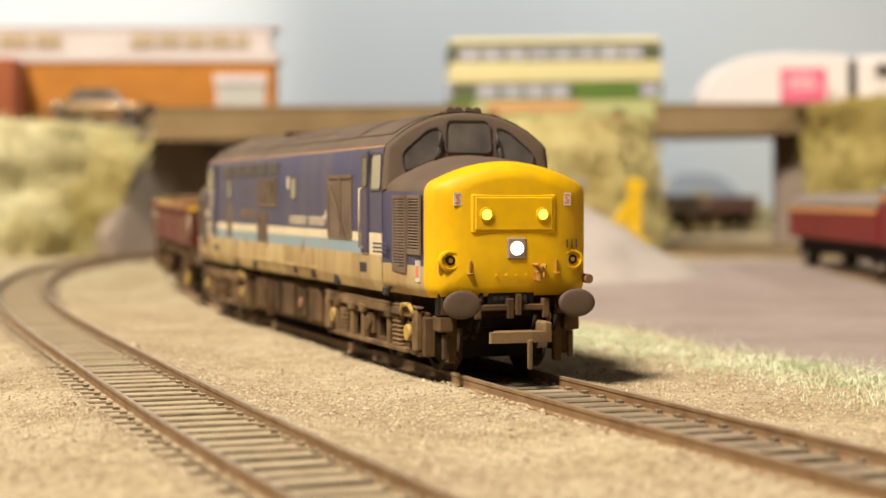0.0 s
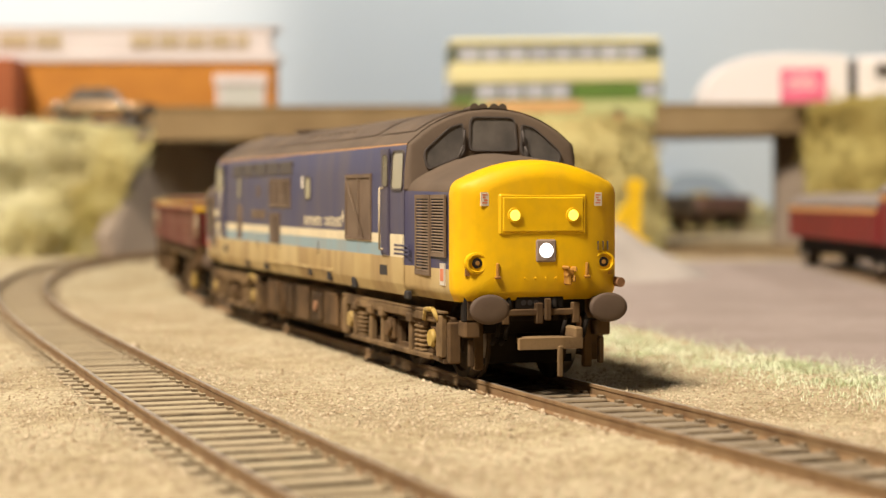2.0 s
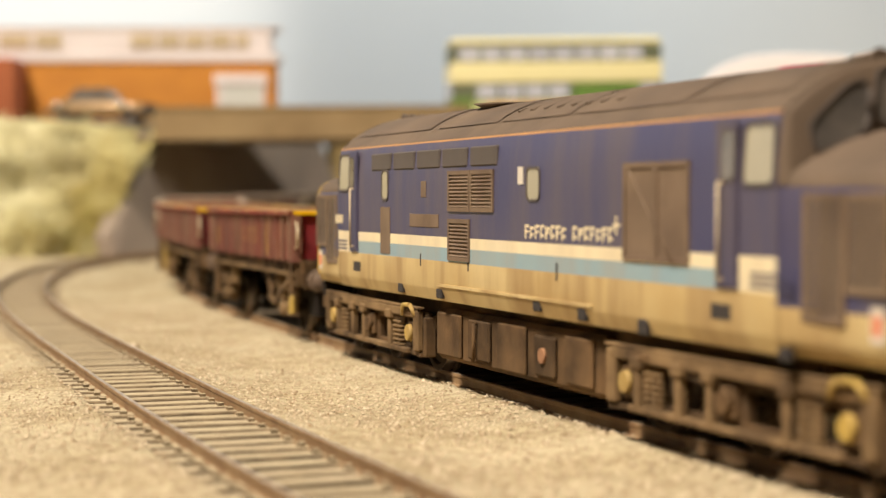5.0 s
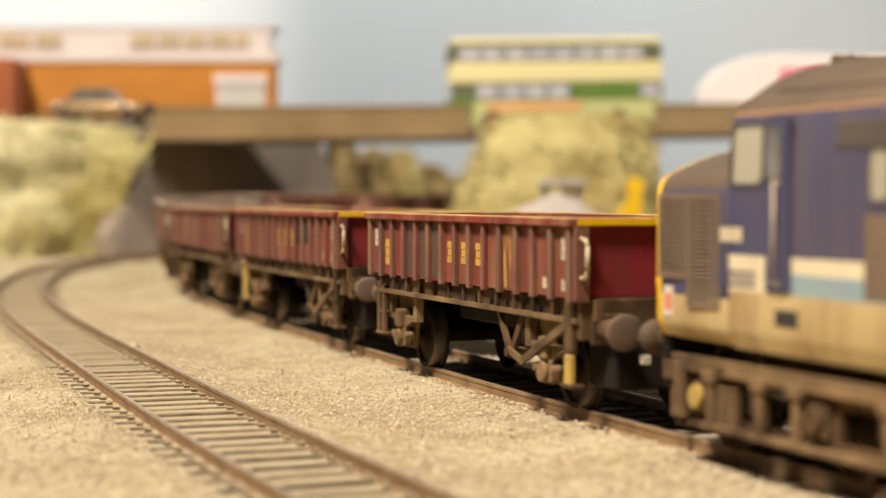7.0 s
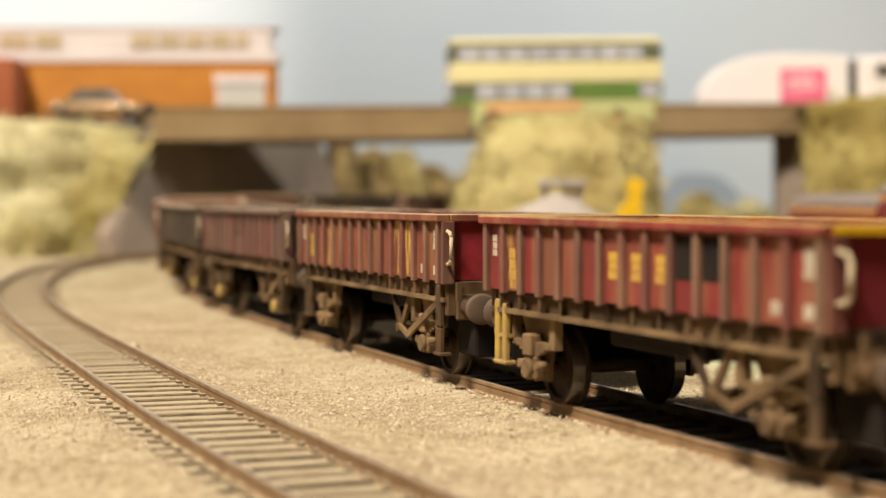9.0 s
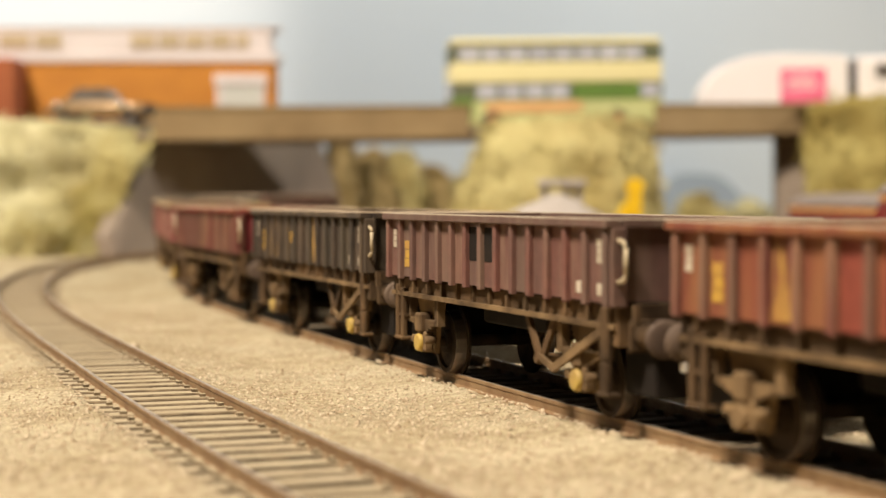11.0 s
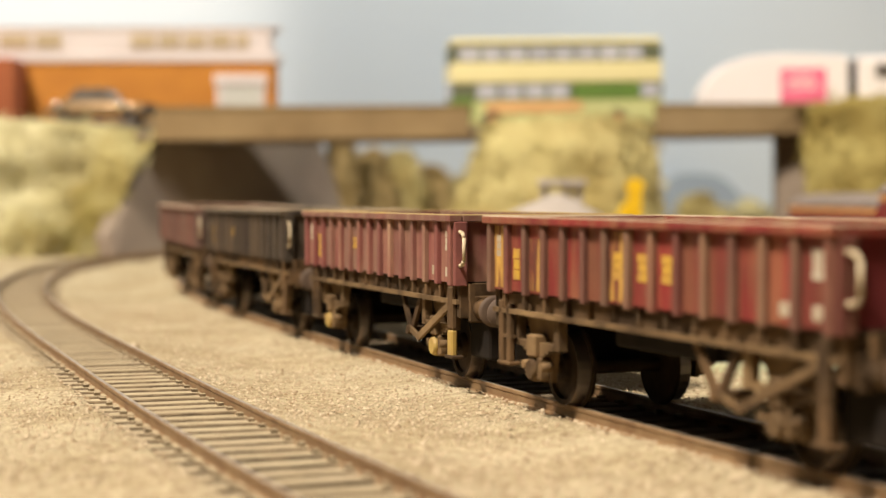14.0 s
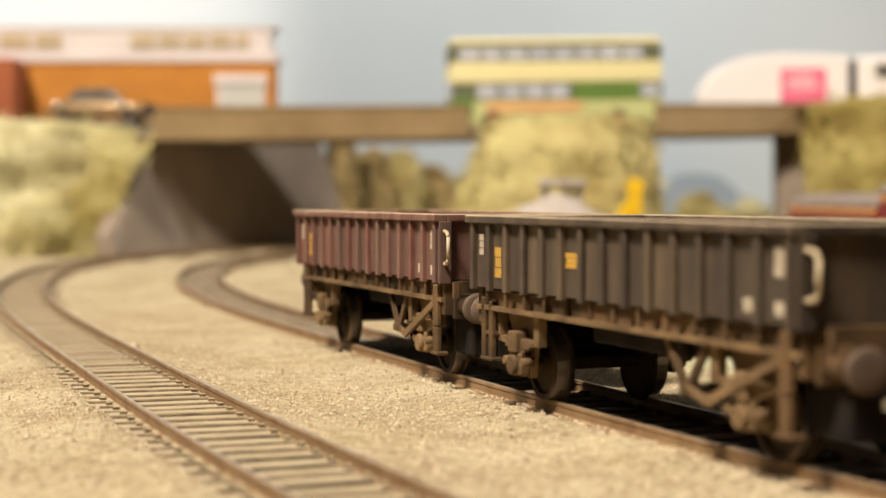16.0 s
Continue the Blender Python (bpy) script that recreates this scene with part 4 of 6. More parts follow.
        tube(bm, [(F(-71), y + s * 0.9, 37.6), (F(-58), y + s * 0.9, 25.4)], 0.16, 6)
        part("brace", bm, GRILLE, root)
        louvre(root, F(-144.6), F(-134.4), 31.3, 37.9, y - s * 0.1, s, 9, hollow=GRILLE)
        louvre(root, F(-133.4), F(-123.3), 31.3, 37.9, y - s * 0.1, s, 9, hollow=GRILLE)
        louvre(root, F(-144.6), F(-134.4), 22.6, 29.4, y - s * 0.1, s, 9, hollow=GRILLE)
        for k in range(5):
            x0 = F(-190 + 14.0 * k)
            bm = bmesh.new()
            box(bm, x0, x0 + 12.2, min(s * 17.0, s * 17.8), max(s * 17.0, s * 17.8), 38.8, 42.2, 0, 0.25)
            part("upper_vent", bm, RUBBER, root, "dark brown upper side vent")
        cnr = [(F(-108.6), y, 33.2), (F(-103.8), y, 33.2), (F(-103.8), y, 38.0), (F(-108.6), y, 38.0)]
        framed_pane(root, "engine_room_window", cnr if s < 0 else cnr[::-1], SIDE_GLASS, 0.4, 0.2)
        cnr = [(F(-183), y, 33.2), (F(-179.4), y, 33.2), (F(-179.4), y, 38.6), (F(-183), y, 38.6)]
        framed_pane(root, "door_window", cnr if s < 0 else cnr[::-1], SIDE_GLASS, 0.4, 0.2)
        bm = bmesh.new()
        box(bm, F(-112.4), F(-110.2), min(y, y + s * 0.12), max(y, y + s * 0.12), 35.6, 38.4)
        part("data_panel", bm, WHITE, root, "small off-white panel")
        bm = bmesh.new()
        box(bm, F(-184), F(-178), min(y, y + s * 0.12), max(y, y + s * 0.12), 22.4, 31.6)
        part("side_door_panel", bm, GRILLE, root)
        for k in range(16):
            if k == 8:
                continue
            bm = bmesh.new()
            x = F(-109.5) + k * 2.05
            z1 = 29.2 - 0.3 * (k % 3 == 1)
            lo, hi = sorted((y, y + s * 0.06))
            box(bm, x, x + 0.45, lo, hi, 27.0, z1)
            box(bm, x + 0.45, x + 1.6, lo, hi, z1 - 0.45, z1)
            box(bm, x + 0.45, x + 1.45, lo, hi, 27.9 - 0.5 * (k % 2), 28.3 - 0.5 * (k % 2))
            part("livery_bar", bm, CREAM, root)
        bm = bmesh.new()
        box(bm, F(-76.4), F(-75.9), min(y, y + s * 0.06), max(y, y + s * 0.06), 28.2, 30.8)
        box(bm, F(-77.3), F(-75.0), min(y, y + s * 0.06), max(y, y + s * 0.06), 29.3, 29.8)
        part("livery_cross", bm, CREAM, root, "small cream cross beside the bars")
        bm = bmesh.new()
        box(bm, F(-166), F(-150), min(y, y + s * 0.12), max(y, y + s * 0.12), 28.0, 30.4, 0, 0.05)
        part("nameplate", bm, GRILLE, root, "faded brown nameplate")
        bm = bmesh.new()
        box(bm, F(-159.6), F(-156.8), min(y, y + s * 0.12), max(y, y + s * 0.12), 33.5, 36.5, 0, 0.05)
        part("crest", bm, GRILLE, root, "small brown crest plate")
        # slots are thin blocks coloured like the shade inside an opening
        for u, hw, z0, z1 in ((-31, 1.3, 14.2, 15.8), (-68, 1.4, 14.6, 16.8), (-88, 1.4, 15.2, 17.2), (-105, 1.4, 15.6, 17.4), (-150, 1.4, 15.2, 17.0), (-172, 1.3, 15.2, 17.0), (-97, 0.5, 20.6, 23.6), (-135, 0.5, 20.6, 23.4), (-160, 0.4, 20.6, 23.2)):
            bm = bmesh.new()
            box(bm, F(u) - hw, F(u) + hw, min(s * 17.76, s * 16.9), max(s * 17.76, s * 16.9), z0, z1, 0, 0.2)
            part("lifting_slot", bm, GRILLE_DARK, root, "slot in the lower body, painted near-black as shade")
        bm = bmesh.new()
        box(bm, F(-150), F(-84), min(s * 17.6, s * 17.95), max(s * 17.6, s * 17.95), 17.4, 17.9)
        part("valance_edge", bm, BEIGE, root)
    # roof panels
    for u0, u1 in ((-60, -36), (-98, -62), (-128, -100), (-160, -130), (-208, -164)):
        bm = bmesh.new()
        top = [(-y, z) for y, z in ARC[2:]] + ARC[-2:1:-1]
        rows = [[(x, y * 1.008, z + 0.16) for y, z in top] for x in (u0 + H, u1 + H)]
        loft(bm, rows, False)
        bmesh.ops.recalc_face_normals(bm, faces=bm.faces)
        part("roof_panel", bm, ROOF, root, smooth=True)
    for k in range(8):
        bm = bmesh.new()
        x = 35 - 5.5 * k
        for y in (-9, 9):
            bar(bm, (x - 0.6, y * 0.8, 49.55), (x + 0.6, y * 1.32, 47.75), 0.9, 0.7)
        part("roof_vent", bm, ROOF, root)
    bm = bmesh.new()
    cyl(bm, (-30, 0, 49.6), (-30, 0, 50.75), 6.5, 9.2, 32)
    # flat dark disc painted as the shade inside the fan opening
    cyl(bm, (-30, 0, 50.75), (-30, 0, 50.8), 5.6, 5.4, 32, 1)
    part("radiator_fan", bm, [ROOF, GRILLE_DARK], root)

    # tanks and battery boxes between the bogies
    bm = bmesh.new()
    box(bm, -36, 36, -14.8, 14.8, 3.6, 13.0, 0, 0.8)
    box(bm, -92, 92, -12, 12, 11.5, 14.0, 0)
    tank = part("fuel_tank", bm, UNDER, root, "dusty brown fuel tanks")
    for s in (-1, 1):
        for x0, x1, z0, z1 in ((-34, -22, 4.5, 12.4), (-18, -8, 5, 12), (-4, 8, 4.4, 12.4), (12, 20, 5, 11.5), (24, 34, 4.8, 12.2)):
            bm = bmesh.new()
            box(bm, x0, x1, min(s * 14.8, s * 15.6), max(s * 14.8, s * 15.6), z0, z1, 0, 0.3)
            part("battery_box", bm, UNDER, tank)
        bm = bmesh.new()
        cyl(bm, (16, s * 15.4, 8.4), (16, s * 16.1, 8.4), 1.3, 1.2, 16)
        part("filler_cap", bm, RUST, tank)
        bm = bmesh.new()
        tube(bm, [(-13, s * 15.8, 5), (-13, s * 16.3, 5), (-13, s * 16.3, 11.5), (-13, s * 15.8, 11.5)], 0.35, 6)
        part("ladder", bm, UNDER, tank)

    # bogies
    bogies = []
    for way in (1, -1):
        bm = bmesh.new()
        for s in (-1, 1):
            y0, y1 = sorted((s * 13.0, s * 14.6))
            box(bm, -33, 33, y0, y1, 9.2, 11.6, 0, 0.3)
            for x in (-27, 0, 27):
                box(bm, x - 3.4, x + 3.4, y0, y1, 4.6, 10.4, 0, 0.3)
            for x0, x1 in ((-33, -27), (27, 33)):
                box(bm, x0, x1, y0, y1, 6.5, 10.4, 0, 0.3)
            bar(bm, (-24, s * 14.2, 4.4), (24, s * 14.2, 4.4), 1.0, 1.3)
            for x in (-13.5, 13.5):
                box(bm, x - 1.6, x + 1.6, min(s * 13.6, s * 15.4), max(s * 13.6, s * 15.4), 6.4, 12.2, 0, 0.3)
                bar(bm, (x - 8, s * 15.2, 11.2), (x + 8, s * 15.2, 9.6), 0.9, 1.0)
            for x in (-33, 33):
                box(bm, x - 1.0, x + 1.0, min(s * 12.6, s * 15.0), max(s * 12.6, s * 15.0), 3.2, 10.8, 0, 0.3)
                bar(bm, (x, s * 15, 3.6), (x - 9 * (1 if x > 0 else -1), s * 14.6, 3.9), 1.2, 0.8)
            tube(bm, [(22, s * 15.4, 9.6), (26, s * 16.2, 12.6), (31, s * 15.6, 12.0), (33, s * 14.5, 8.0)], 0.55, 8)
        for x in (-33, 0, 33):
            box(bm, x - 1.2, x + 1.2, -13.0, 13.0, 8.6, 11.0, 0)
        box(bm, -30, 30, -6, 6, 6.5, 11.2, 0)
        bogie = part("bogie", bm, UNDER, root, "dusty brown three-axle bogie frame")
        for s in (-1, 1):
            bm = bmesh.new()
            y0, y1 = sorted((s * 14.8, s * 16.2))
            box(bm, -31, 31, y0, y1, 10.5, 12.3, 0, 0.25)
            box(bm, -33.2, 33.2, y0, min(y1, y0 + 1.7), 12.3, 12.7, 0, 0.1)
            for x in (-31.4, 31.4):
                box(bm, x - 1.4, x + 1.4, y0, y1, 4.2, 12.0, 0, 0.3)
            for x in (-23.4, -11.8, -3.6, 14.6):
                box(bm, x - 0.9, x + 0.9, y0, y1, 4.0, 11.0, 0, 0.25)
                box(bm, x - 1.5, x + 1.5, min(s * 15.4, s * 16.6), max(s * 15.4, s * 16.6), 9.6, 11.4, 0, 0.25)
            box(bm, -26, 26, y0, y1, 3.4, 4.4, 0, 0.2)
            part("side_beam", bm, UNDER_TAN, bogie, "tan dusted bogie side beam")
            for x in (27.0,):
                bm = bmesh.new()
                tube(bm, [(x - 3.4, s * 16.2, 10.8), (x - 1.0, s * 16.8, 12.8), (x + 2.6, s * 16.6, 13.0), (x + 4.2, s * 16.0, 11.0)], 0.45, 8)
                part("sand_pipe", bm, AXLE_YELLOW, bogie, "ochre dusted sand pipe")
        bogies.append((bogie, way))
        for s in (-1, 1):
            for x in (-27, 0, 27):
                bm = bmesh.new()
                box(bm, x - 2.0, x + 2.0, min(s * 14.2, s * 15.6), max(s * 14.2, s * 15.6), 5.2, 9.8, 0, 0.4)
                cyl(bm, (x, s * 15.4, 7.5), (x, s * 16.4, 7.5), 1.75, 1.5, 18, 1)
                part("axlebox", bm, [UNDER, AXLE_YELLOW if x else UNDER], bogie, "faded yellow axlebox cover" if x else "")
            for x in (-21.2, -18.6, 17.4, 20.2):
                bm = bmesh.new()
                loft(bm, [[(x + r * math.cos(a), s * 15.0 + r * math.sin(a), 4.6 + 0.22 * k) for a in (2 * math.pi * i / 12 for i in range(12))] for k, r in enumerate([1.15, 1.15, 0.7, 0.7] * 6 + [1.15])])
                part("spring", bm, [UNDER_TAN, BLACK], bogie)
            for x in (-24, 24):
                bm = bmesh.new()
                cyl(bm, (x - 1.2, s * 15.2, 11.4), (x + 4.6, s * 15.2, 11.4), 1.1, 1.1, 14)
                part("brake_cylinder", bm, UNDER, bogie)
        for x in (-27, 0, 27):
            hang_wheelset(bogie, LOCO_WHEELS, 7.5, x, 7.5)
    return root, bogies


LOCO, BOGIES = build_loco()


# ---- the wagons ----
def build_wagon(label, paint, rim_mat, end_paint, marks, patches, under):
    root = thing("open_wagon", label, "wagon", "train of open ballast wagons")
    A, Wd, Z0, Z1 = 51.0, 16.4, 18.5, 29.4
    bm = bmesh.new()
    # tub: outer walls, inner walls and floor, open at the top
    out = [(-A, -Wd), (A, -Wd), (A, Wd), (-A, Wd)]
    inn = [(-A + 1, -Wd + 1), (A - 1, -Wd + 1), (A - 1, Wd - 1), (-A + 1, Wd - 1)]
    rings = [[(x, y, Z0) for x, y in out], [(x, y, Z1) for x, y in out], [(x, y, Z1) for x, y in inn], [(x, y, Z0 + 1.2) for x, y in inn]]
    vs = loft(bm, rings)
    bm.faces.new(vs[0][::-1])
    bm.faces.new(vs[-1])
    bmesh.ops.recalc_face_normals(bm, faces=bm.faces)
    for f in bm.faces:
        c = f.calc_center_median()
        f.material_index = 1 if abs(c.x) < A - 0.5 and abs(c.y) < Wd - 0.5 else 2 if abs(c.x) >= A - 0.1 else 0
    part("tub", bm, [paint, under, end_paint], root)
    # ribs on sides and ends, sharing one mesh
    bm = bmesh.new()
    box(bm, -0.75, 0.75, -0.05, 1.0, Z0 - 0.7, Z1 - 0.2, 0, 0.15)
    bmesh.ops.scale(bm, vec=(MM, MM, MM), verts=bm.verts)
    rib = bpy.data.meshes.new("rib")
    bm.to_mesh(rib)
    bm.free()
    rib.materials.append(RED_RIB if paint in (RED, RUSTY) else paint)
    N = 14
    bm = bmesh.new()
    half_bay = (A - 0.8) / N - 0.6
    box(bm, -half_bay, half_bay, -0.05, 0.09, Z0 - 0.2, Z1 - 0.3, 0)
    bmesh.ops.scale(bm, vec=(MM, MM, MM), verts=bm.verts)
    panel = bpy.data.meshes.new("bay_panel")
    bm.to_mesh(panel)
    bm.free()
    panel.materials.append(paint)
    for s in (-1, 1):
        for k in range(N + 1):
            x = -A + 0.8 + (2 * A - 1.6) * k / N
            ob = new("rib", rib)
            ob.parent = root
            ob.matrix_basis = pose(x * MM, s * Wd * MM, 0, 0, 0, 0 if s > 0 else 180)
        for y in (-Wd + 0.8, 0.0, Wd - 0.8):
            ob = new("rib", rib)
            ob.parent = root
            ob.matrix_basis = pose(s * (A + 0.1) * MM, y * MM, 0, 0, 0, -90 * s) @ Matrix.Diagonal((1.7, 0.9, 1.0, 1.0))
        # a sheet panel in each bay
        for k in range(N):
            ob = new("bay_panel", panel)
            ob.parent = root
            ob.matrix_basis = pose((-A + 0.8 + (2 * A - 1.6) * (k + 0.5) / N) * MM, s * Wd * MM, 0, 0, 0, 0 if s > 0 else 180)
    bm = bmesh.new()
    for a, b, c, d in ((-A - 0.9, A + 0.9, -Wd - 1.5, -Wd + 1.1), (-A - 0.9, A + 0.9, Wd - 1.1, Wd + 1.5), (-A - 0.9, -A + 1.2, -Wd + 1.1, Wd - 1.1), (A - 1.2, A + 0.9, -Wd + 1.1, Wd - 1.1)):
        box(bm, a, b, c, d, Z1 - 0.3, Z1 + 1.1, 0, 0.2)
    bm.normal_update()
    for f in bm.faces:
        f.material_index = 0 if f.normal.z > 0.3 else 1
    part("top_rim", bm, [rim_mat, paint], root, "dusty worn top rim")
    if rim_mat is RIM_YELLOW and end_paint is BRIGHT:
        for s in (-1, 1):
            bm = bmesh.new()
            box(bm, s * (A + 0.95) - 0.1, s * (A + 0.95) + 0.1, -Wd, Wd, Z1 - 0.1, Z1 + 0.9)
            part("end_stripe", bm, YELLOW, root, "yellow stripe on the end rim")
    # underframe
    bm = bmesh.new()
    box(bm, -A, A, -13.6, 13.6, 15.4, 18.4, 0)
    frame_part = part("underframe", bm, BLACK, root)
    bm = bmesh.new()
    box(bm, -22, 8, -8.0, 8.0, 10.6, 15.5, 0, 0.5)
    box(bm, 8, 24, -6.5, 6.5, 11.4, 15.5, 0, 0.5)
    part("brake_gear", bm, BLACK, frame_part)
    for s in (-1, 1):
        bm = bmesh.new()
        y0, y1 = sorted((s * 13.6, s * 15.2))
        box(bm, -A, A, y0, y1, 14.4, 18.0, 0, 0.2)
        for k in range(14):
            xk = -A + 4 + 8.0 * k
            box(bm, xk - 0.5, xk + 0.5, min(s * 15.0, s * 15.9), max(s * 15.0, s * 15.9), 15.4, 18.4, 0)
        box(bm, -A, A, min(s * 15.0, s * 16.2), max(s * 15.0, s * 16.4), 14.5, 15.3, 1)
        part("solebar", bm, [UNDER, UNDER_TAN], root, "dark solebar with a tan dusty flange")
        bm = bmesh.new()
        x = s * (A - 0.6)
        box(bm, x - 0.9, x + 0.9, -15.6, 15.6, 12.0, 18.3, 0, 0.2)
        part("headstock", bm, UNDER, root)
    for way in (-1, 1):
        xw = way * 36.5
        for s in (-1, 1):
            # axleguard: a spread plate with axlebox and spring
            bm = bmesh.new()
            y0, y1 = sorted((s * 12.4, s * 13.2))
            vs2 = []
            for y in (y0, y1):
                vs2.append([bm.verts.new((xw + a, y, z)) for a, z in ((-8.0, 15), (8.0, 15), (4.0, 9.0), (3.0, 4.0), (-3.0, 4.0), (-4.0, 9.0))])
            bm.faces.new(vs2[0])
            bm.faces.new(vs2[1][::-1])
            for i in range(6):
                bm.faces.new((vs2[0][i], vs2[1][i], vs2[1][(i + 1) % 6], vs2[0][(i + 1) % 6]))
            bmesh.ops.recalc_face_normals(bm, faces=bm.faces)
            guard = part("axleguard", bm, UNDER_TAN, root)
            bm = bmesh.new()
            box(bm, xw - 2.2, xw + 2.2, min(s * 13.2, s * 15.2), max(s * 13.2, s * 15.2), 4.2, 8.2, 0, 0.4)
            cyl(bm, (xw, s * 15.0, 6.0), (xw, s * 16.0, 6.0), 1.9, 1.5, 16, 1)
            part("axlebox", bm, [UNDER_TAN, AXLE_YELLOW if marks["axle"] else UNDER_TAN], guard)
            bm = bmesh.new()
            for k in range(4):
                box(bm, xw - 8 + 1.6 * k, xw + 8 - 1.6 * k, min(s * 13.4, s * 14.8), max(s * 13.4, s * 14.8), 9.9 - 0.55 * k, 10.4 - 0.55 * k, 0)
            box(bm, xw - 9, xw - 7, min(s * 13.4, s * 14.8), max(s * 13.4, s * 14.8), 9.5, 14.6, 0)
            box(bm, xw + 7, xw + 9, min(s * 13.4, s * 14.8), max(s * 13.4, s * 14.8), 9.5, 14.6, 0)
            cyl(bm, (xw - 3.4, s * 13.4, 6.6), (xw - 3.4, s * 15.6, 6.6), 0.8, 0.7, 12)
            cyl(bm, (xw + 3.4, s * 13.4, 6.6), (xw + 3.4, s * 15.6, 6.6), 0.8, 0.7, 12)
            box(bm, xw - 1.6, xw + 1.6, min(s * 13.4, s * 15.8), max(s * 13.4, s * 15.8), 8.0, 11.6, 0, 0.3)
            part("leaf_spring", bm, UNDER_TAN, guard)
            oval_buffer(root, way * (A + 0.2), s * 11.35, 13.6, way, 6.2, 5.6, 7.0)
            # grab handle near each end of the side
            if way < 0:
                continue
            bm = bmesh.new()
            x = way * (A + 0.7)
            tube(bm, [(x, s * (Wd - 0.6), 27.4), (x + 2.6, s * (Wd - 0.2), 27.2), (x + 3.4, s * (Wd - 0.2), 26.4), (x + 3.4, s * (Wd - 0.2), 22.4), (x + 2.6, s * (Wd - 0.2), 21.6), (x, s * (Wd - 0.6), 21.4)], 0.36, 8)
            part("grab_handle", bm, HANDRAIL, root, "pale worn grab handle")
        hang_wheelset(root, WAGON_WHEELS, 6.0, xw, 6.0)
        bm = bmesh.new()
        box(bm, way * 54 - 6, way * 54 + 4.4, -1.3, 1.3, 6.6, 7.8, 0, 0.2)
        box(bm, way * 58.2 - 0.5, way * 58.2 + 0.5, -5.2, 5.2, 6.2, 8.6, 0, 0.2)
        part("coupling", bm, BLACK, root)
        # added black blocks in place of the shadow between wagons
        bm = bmesh.new()
        box(bm, way * 49 - 5, way * 49 + 5, -11.0, 11.0, 4.6, 12.0, 0, 0.4)
        part("drag_box", bm, BLACK, root)
        bm = bmesh.new()
        box(bm, way * 55 - 3, way * 55 + 3, -3.2, 3.2, 4.8, 11.5, 0, 0.4)
        part("drawbar_guide", bm, BLACK, root)
        bm = bmesh.new()
        box(bm, way * 57.2 - 0.5, way * 57.2 + 0.5, -8.6, -7.0, 8.8, 10.2, 0, 0.15)
        part("hose_tag", bm, WHITE, root, "small off-white tag below the buffer")
    for s in (-1, 1):
        # upright step post, brake lever and V-hanger
        bm = bmesh.new()
        box(bm, 46.6, 49.0, min(s * 15.2, s * 16.4), max(s * 15.2, s * 16.4), 9.8, 17.6, 0, 0.3)
        box(bm, 46.6, 49.0, min(s * 15.2, s * 16.4), max(s * 15.2, s * 16.4), 5.0, 9.8, 1, 0.3)
        box(bm, 45.8, 49.8, min(s * 14.2, s * 16.6), max(s * 14.2, s * 16.6), 4.6, 5.3, 0, 0.2)
        part("step_post", bm, [UNDER, AXLE_YELLOW if rim_mat is RIM_YELLOW and not marks["step"] else UNDER], root)
        bm = bmesh.new()
        box(bm, -48.6, -47.0, min(s * 15.2, s * 16.2), max(s * 15.2, s * 16.2), 6.4, 16.6, 0, 0.2)
        box(bm, -45.4, -44.0, min(s * 15.2, s * 16.2), max(s * 15.2, s * 16.2), 6.4, 16.0, 0, 0.2)
        box(bm, -48.8, -43.8, min(s * 14.2, s * 16.4), max(s * 14.2, s * 16.4), 5.9, 6.6, 0, 0.2)
        box(bm, -48.8, -43.8, min(s * 15.0, s * 16.0), max(s * 15.0, s * 16.0), 10.4, 11.0, 0)
        part("step", bm, AXLE_YELLOW if marks["step"] else UNDER, root)
        bm = bmesh.new()
        bar(bm, (47, s * 16.0, 14.2), (28.5, s * 15.8, 7.0), 0.6, 1.3)
        bar(bm, (28.8, s * 15.8, 7.0), (22, s * 15.4, 8.4), 0.6, 1.0)
        part("brake_lever", bm, UNDER_TAN, root, "slanting dusty brake lever")
        bm = bmesh.new()
        for a, b in (((15, s * 14.6, 15.0), (22, s * 15, 7.4)), ((27, s * 14.6, 15.0), (22, s * 15, 7.4))):
            bar(bm, a, b, 0.7, 1.3)
        cyl(bm, (22, s * 10, 8.0), (22, s * 16, 8.0), 0.8, 0.8, 10)
        part("brake_hanger", bm, UNDER, root)
        # markings
        bay = (2 * A - 1.6) / N
        for x, z, w, h, m in marks["plates"]:
            bm = bmesh.new()
            xx = x if s < 0 else -x
            lo, hi = sorted((s * Wd, s * (Wd + 0.2)))
            rows = 1 if h < 2.0 else 3
            for k in range(rows):
                hh = h / rows
                box(bm, xx - w / 2 * (1 - 0.15 * (k == 1)), xx + w / 2, lo, hi, z + hh * k, z + hh * (k + 0.9), 0)
            part("marking", bm, m, root)
        for k, z0, z1, shade in patches:
            x = (-A + 0.8 + bay * (k + 0.5)) * (1 if s < 0 else -1)
            bm = bmesh.new()
            lo, hi = sorted((s * Wd, s * (Wd + 0.17)))
            cut = 0.8
            box(bm, x - bay / 2 + 0.8, x + bay / 2 - cut, lo, hi, z0, z1)
            part("patch", bm, shade, root, "dark painted-out panel" if shade is BLACK else "rust-streaked bay")
    return root


def wagon_paint(name, a, b, dust, amount):
    return material(name, a, b, 70, 0.7, spec=0.22, bump=0.12, bump_scale=900, fine=(a[0] * 0.6, a[1] * 0.6, a[2] * 0.6), fine_amount=0.3, dust=dust, dust_amount=amount, streak=True, vary=0.55, vary_to=(a[0] * 0.25 + dust[0] * 0.2, a[1] * 0.3 + dust[1] * 0.25, a[2] * 0.3 + dust[2] * 0.3))


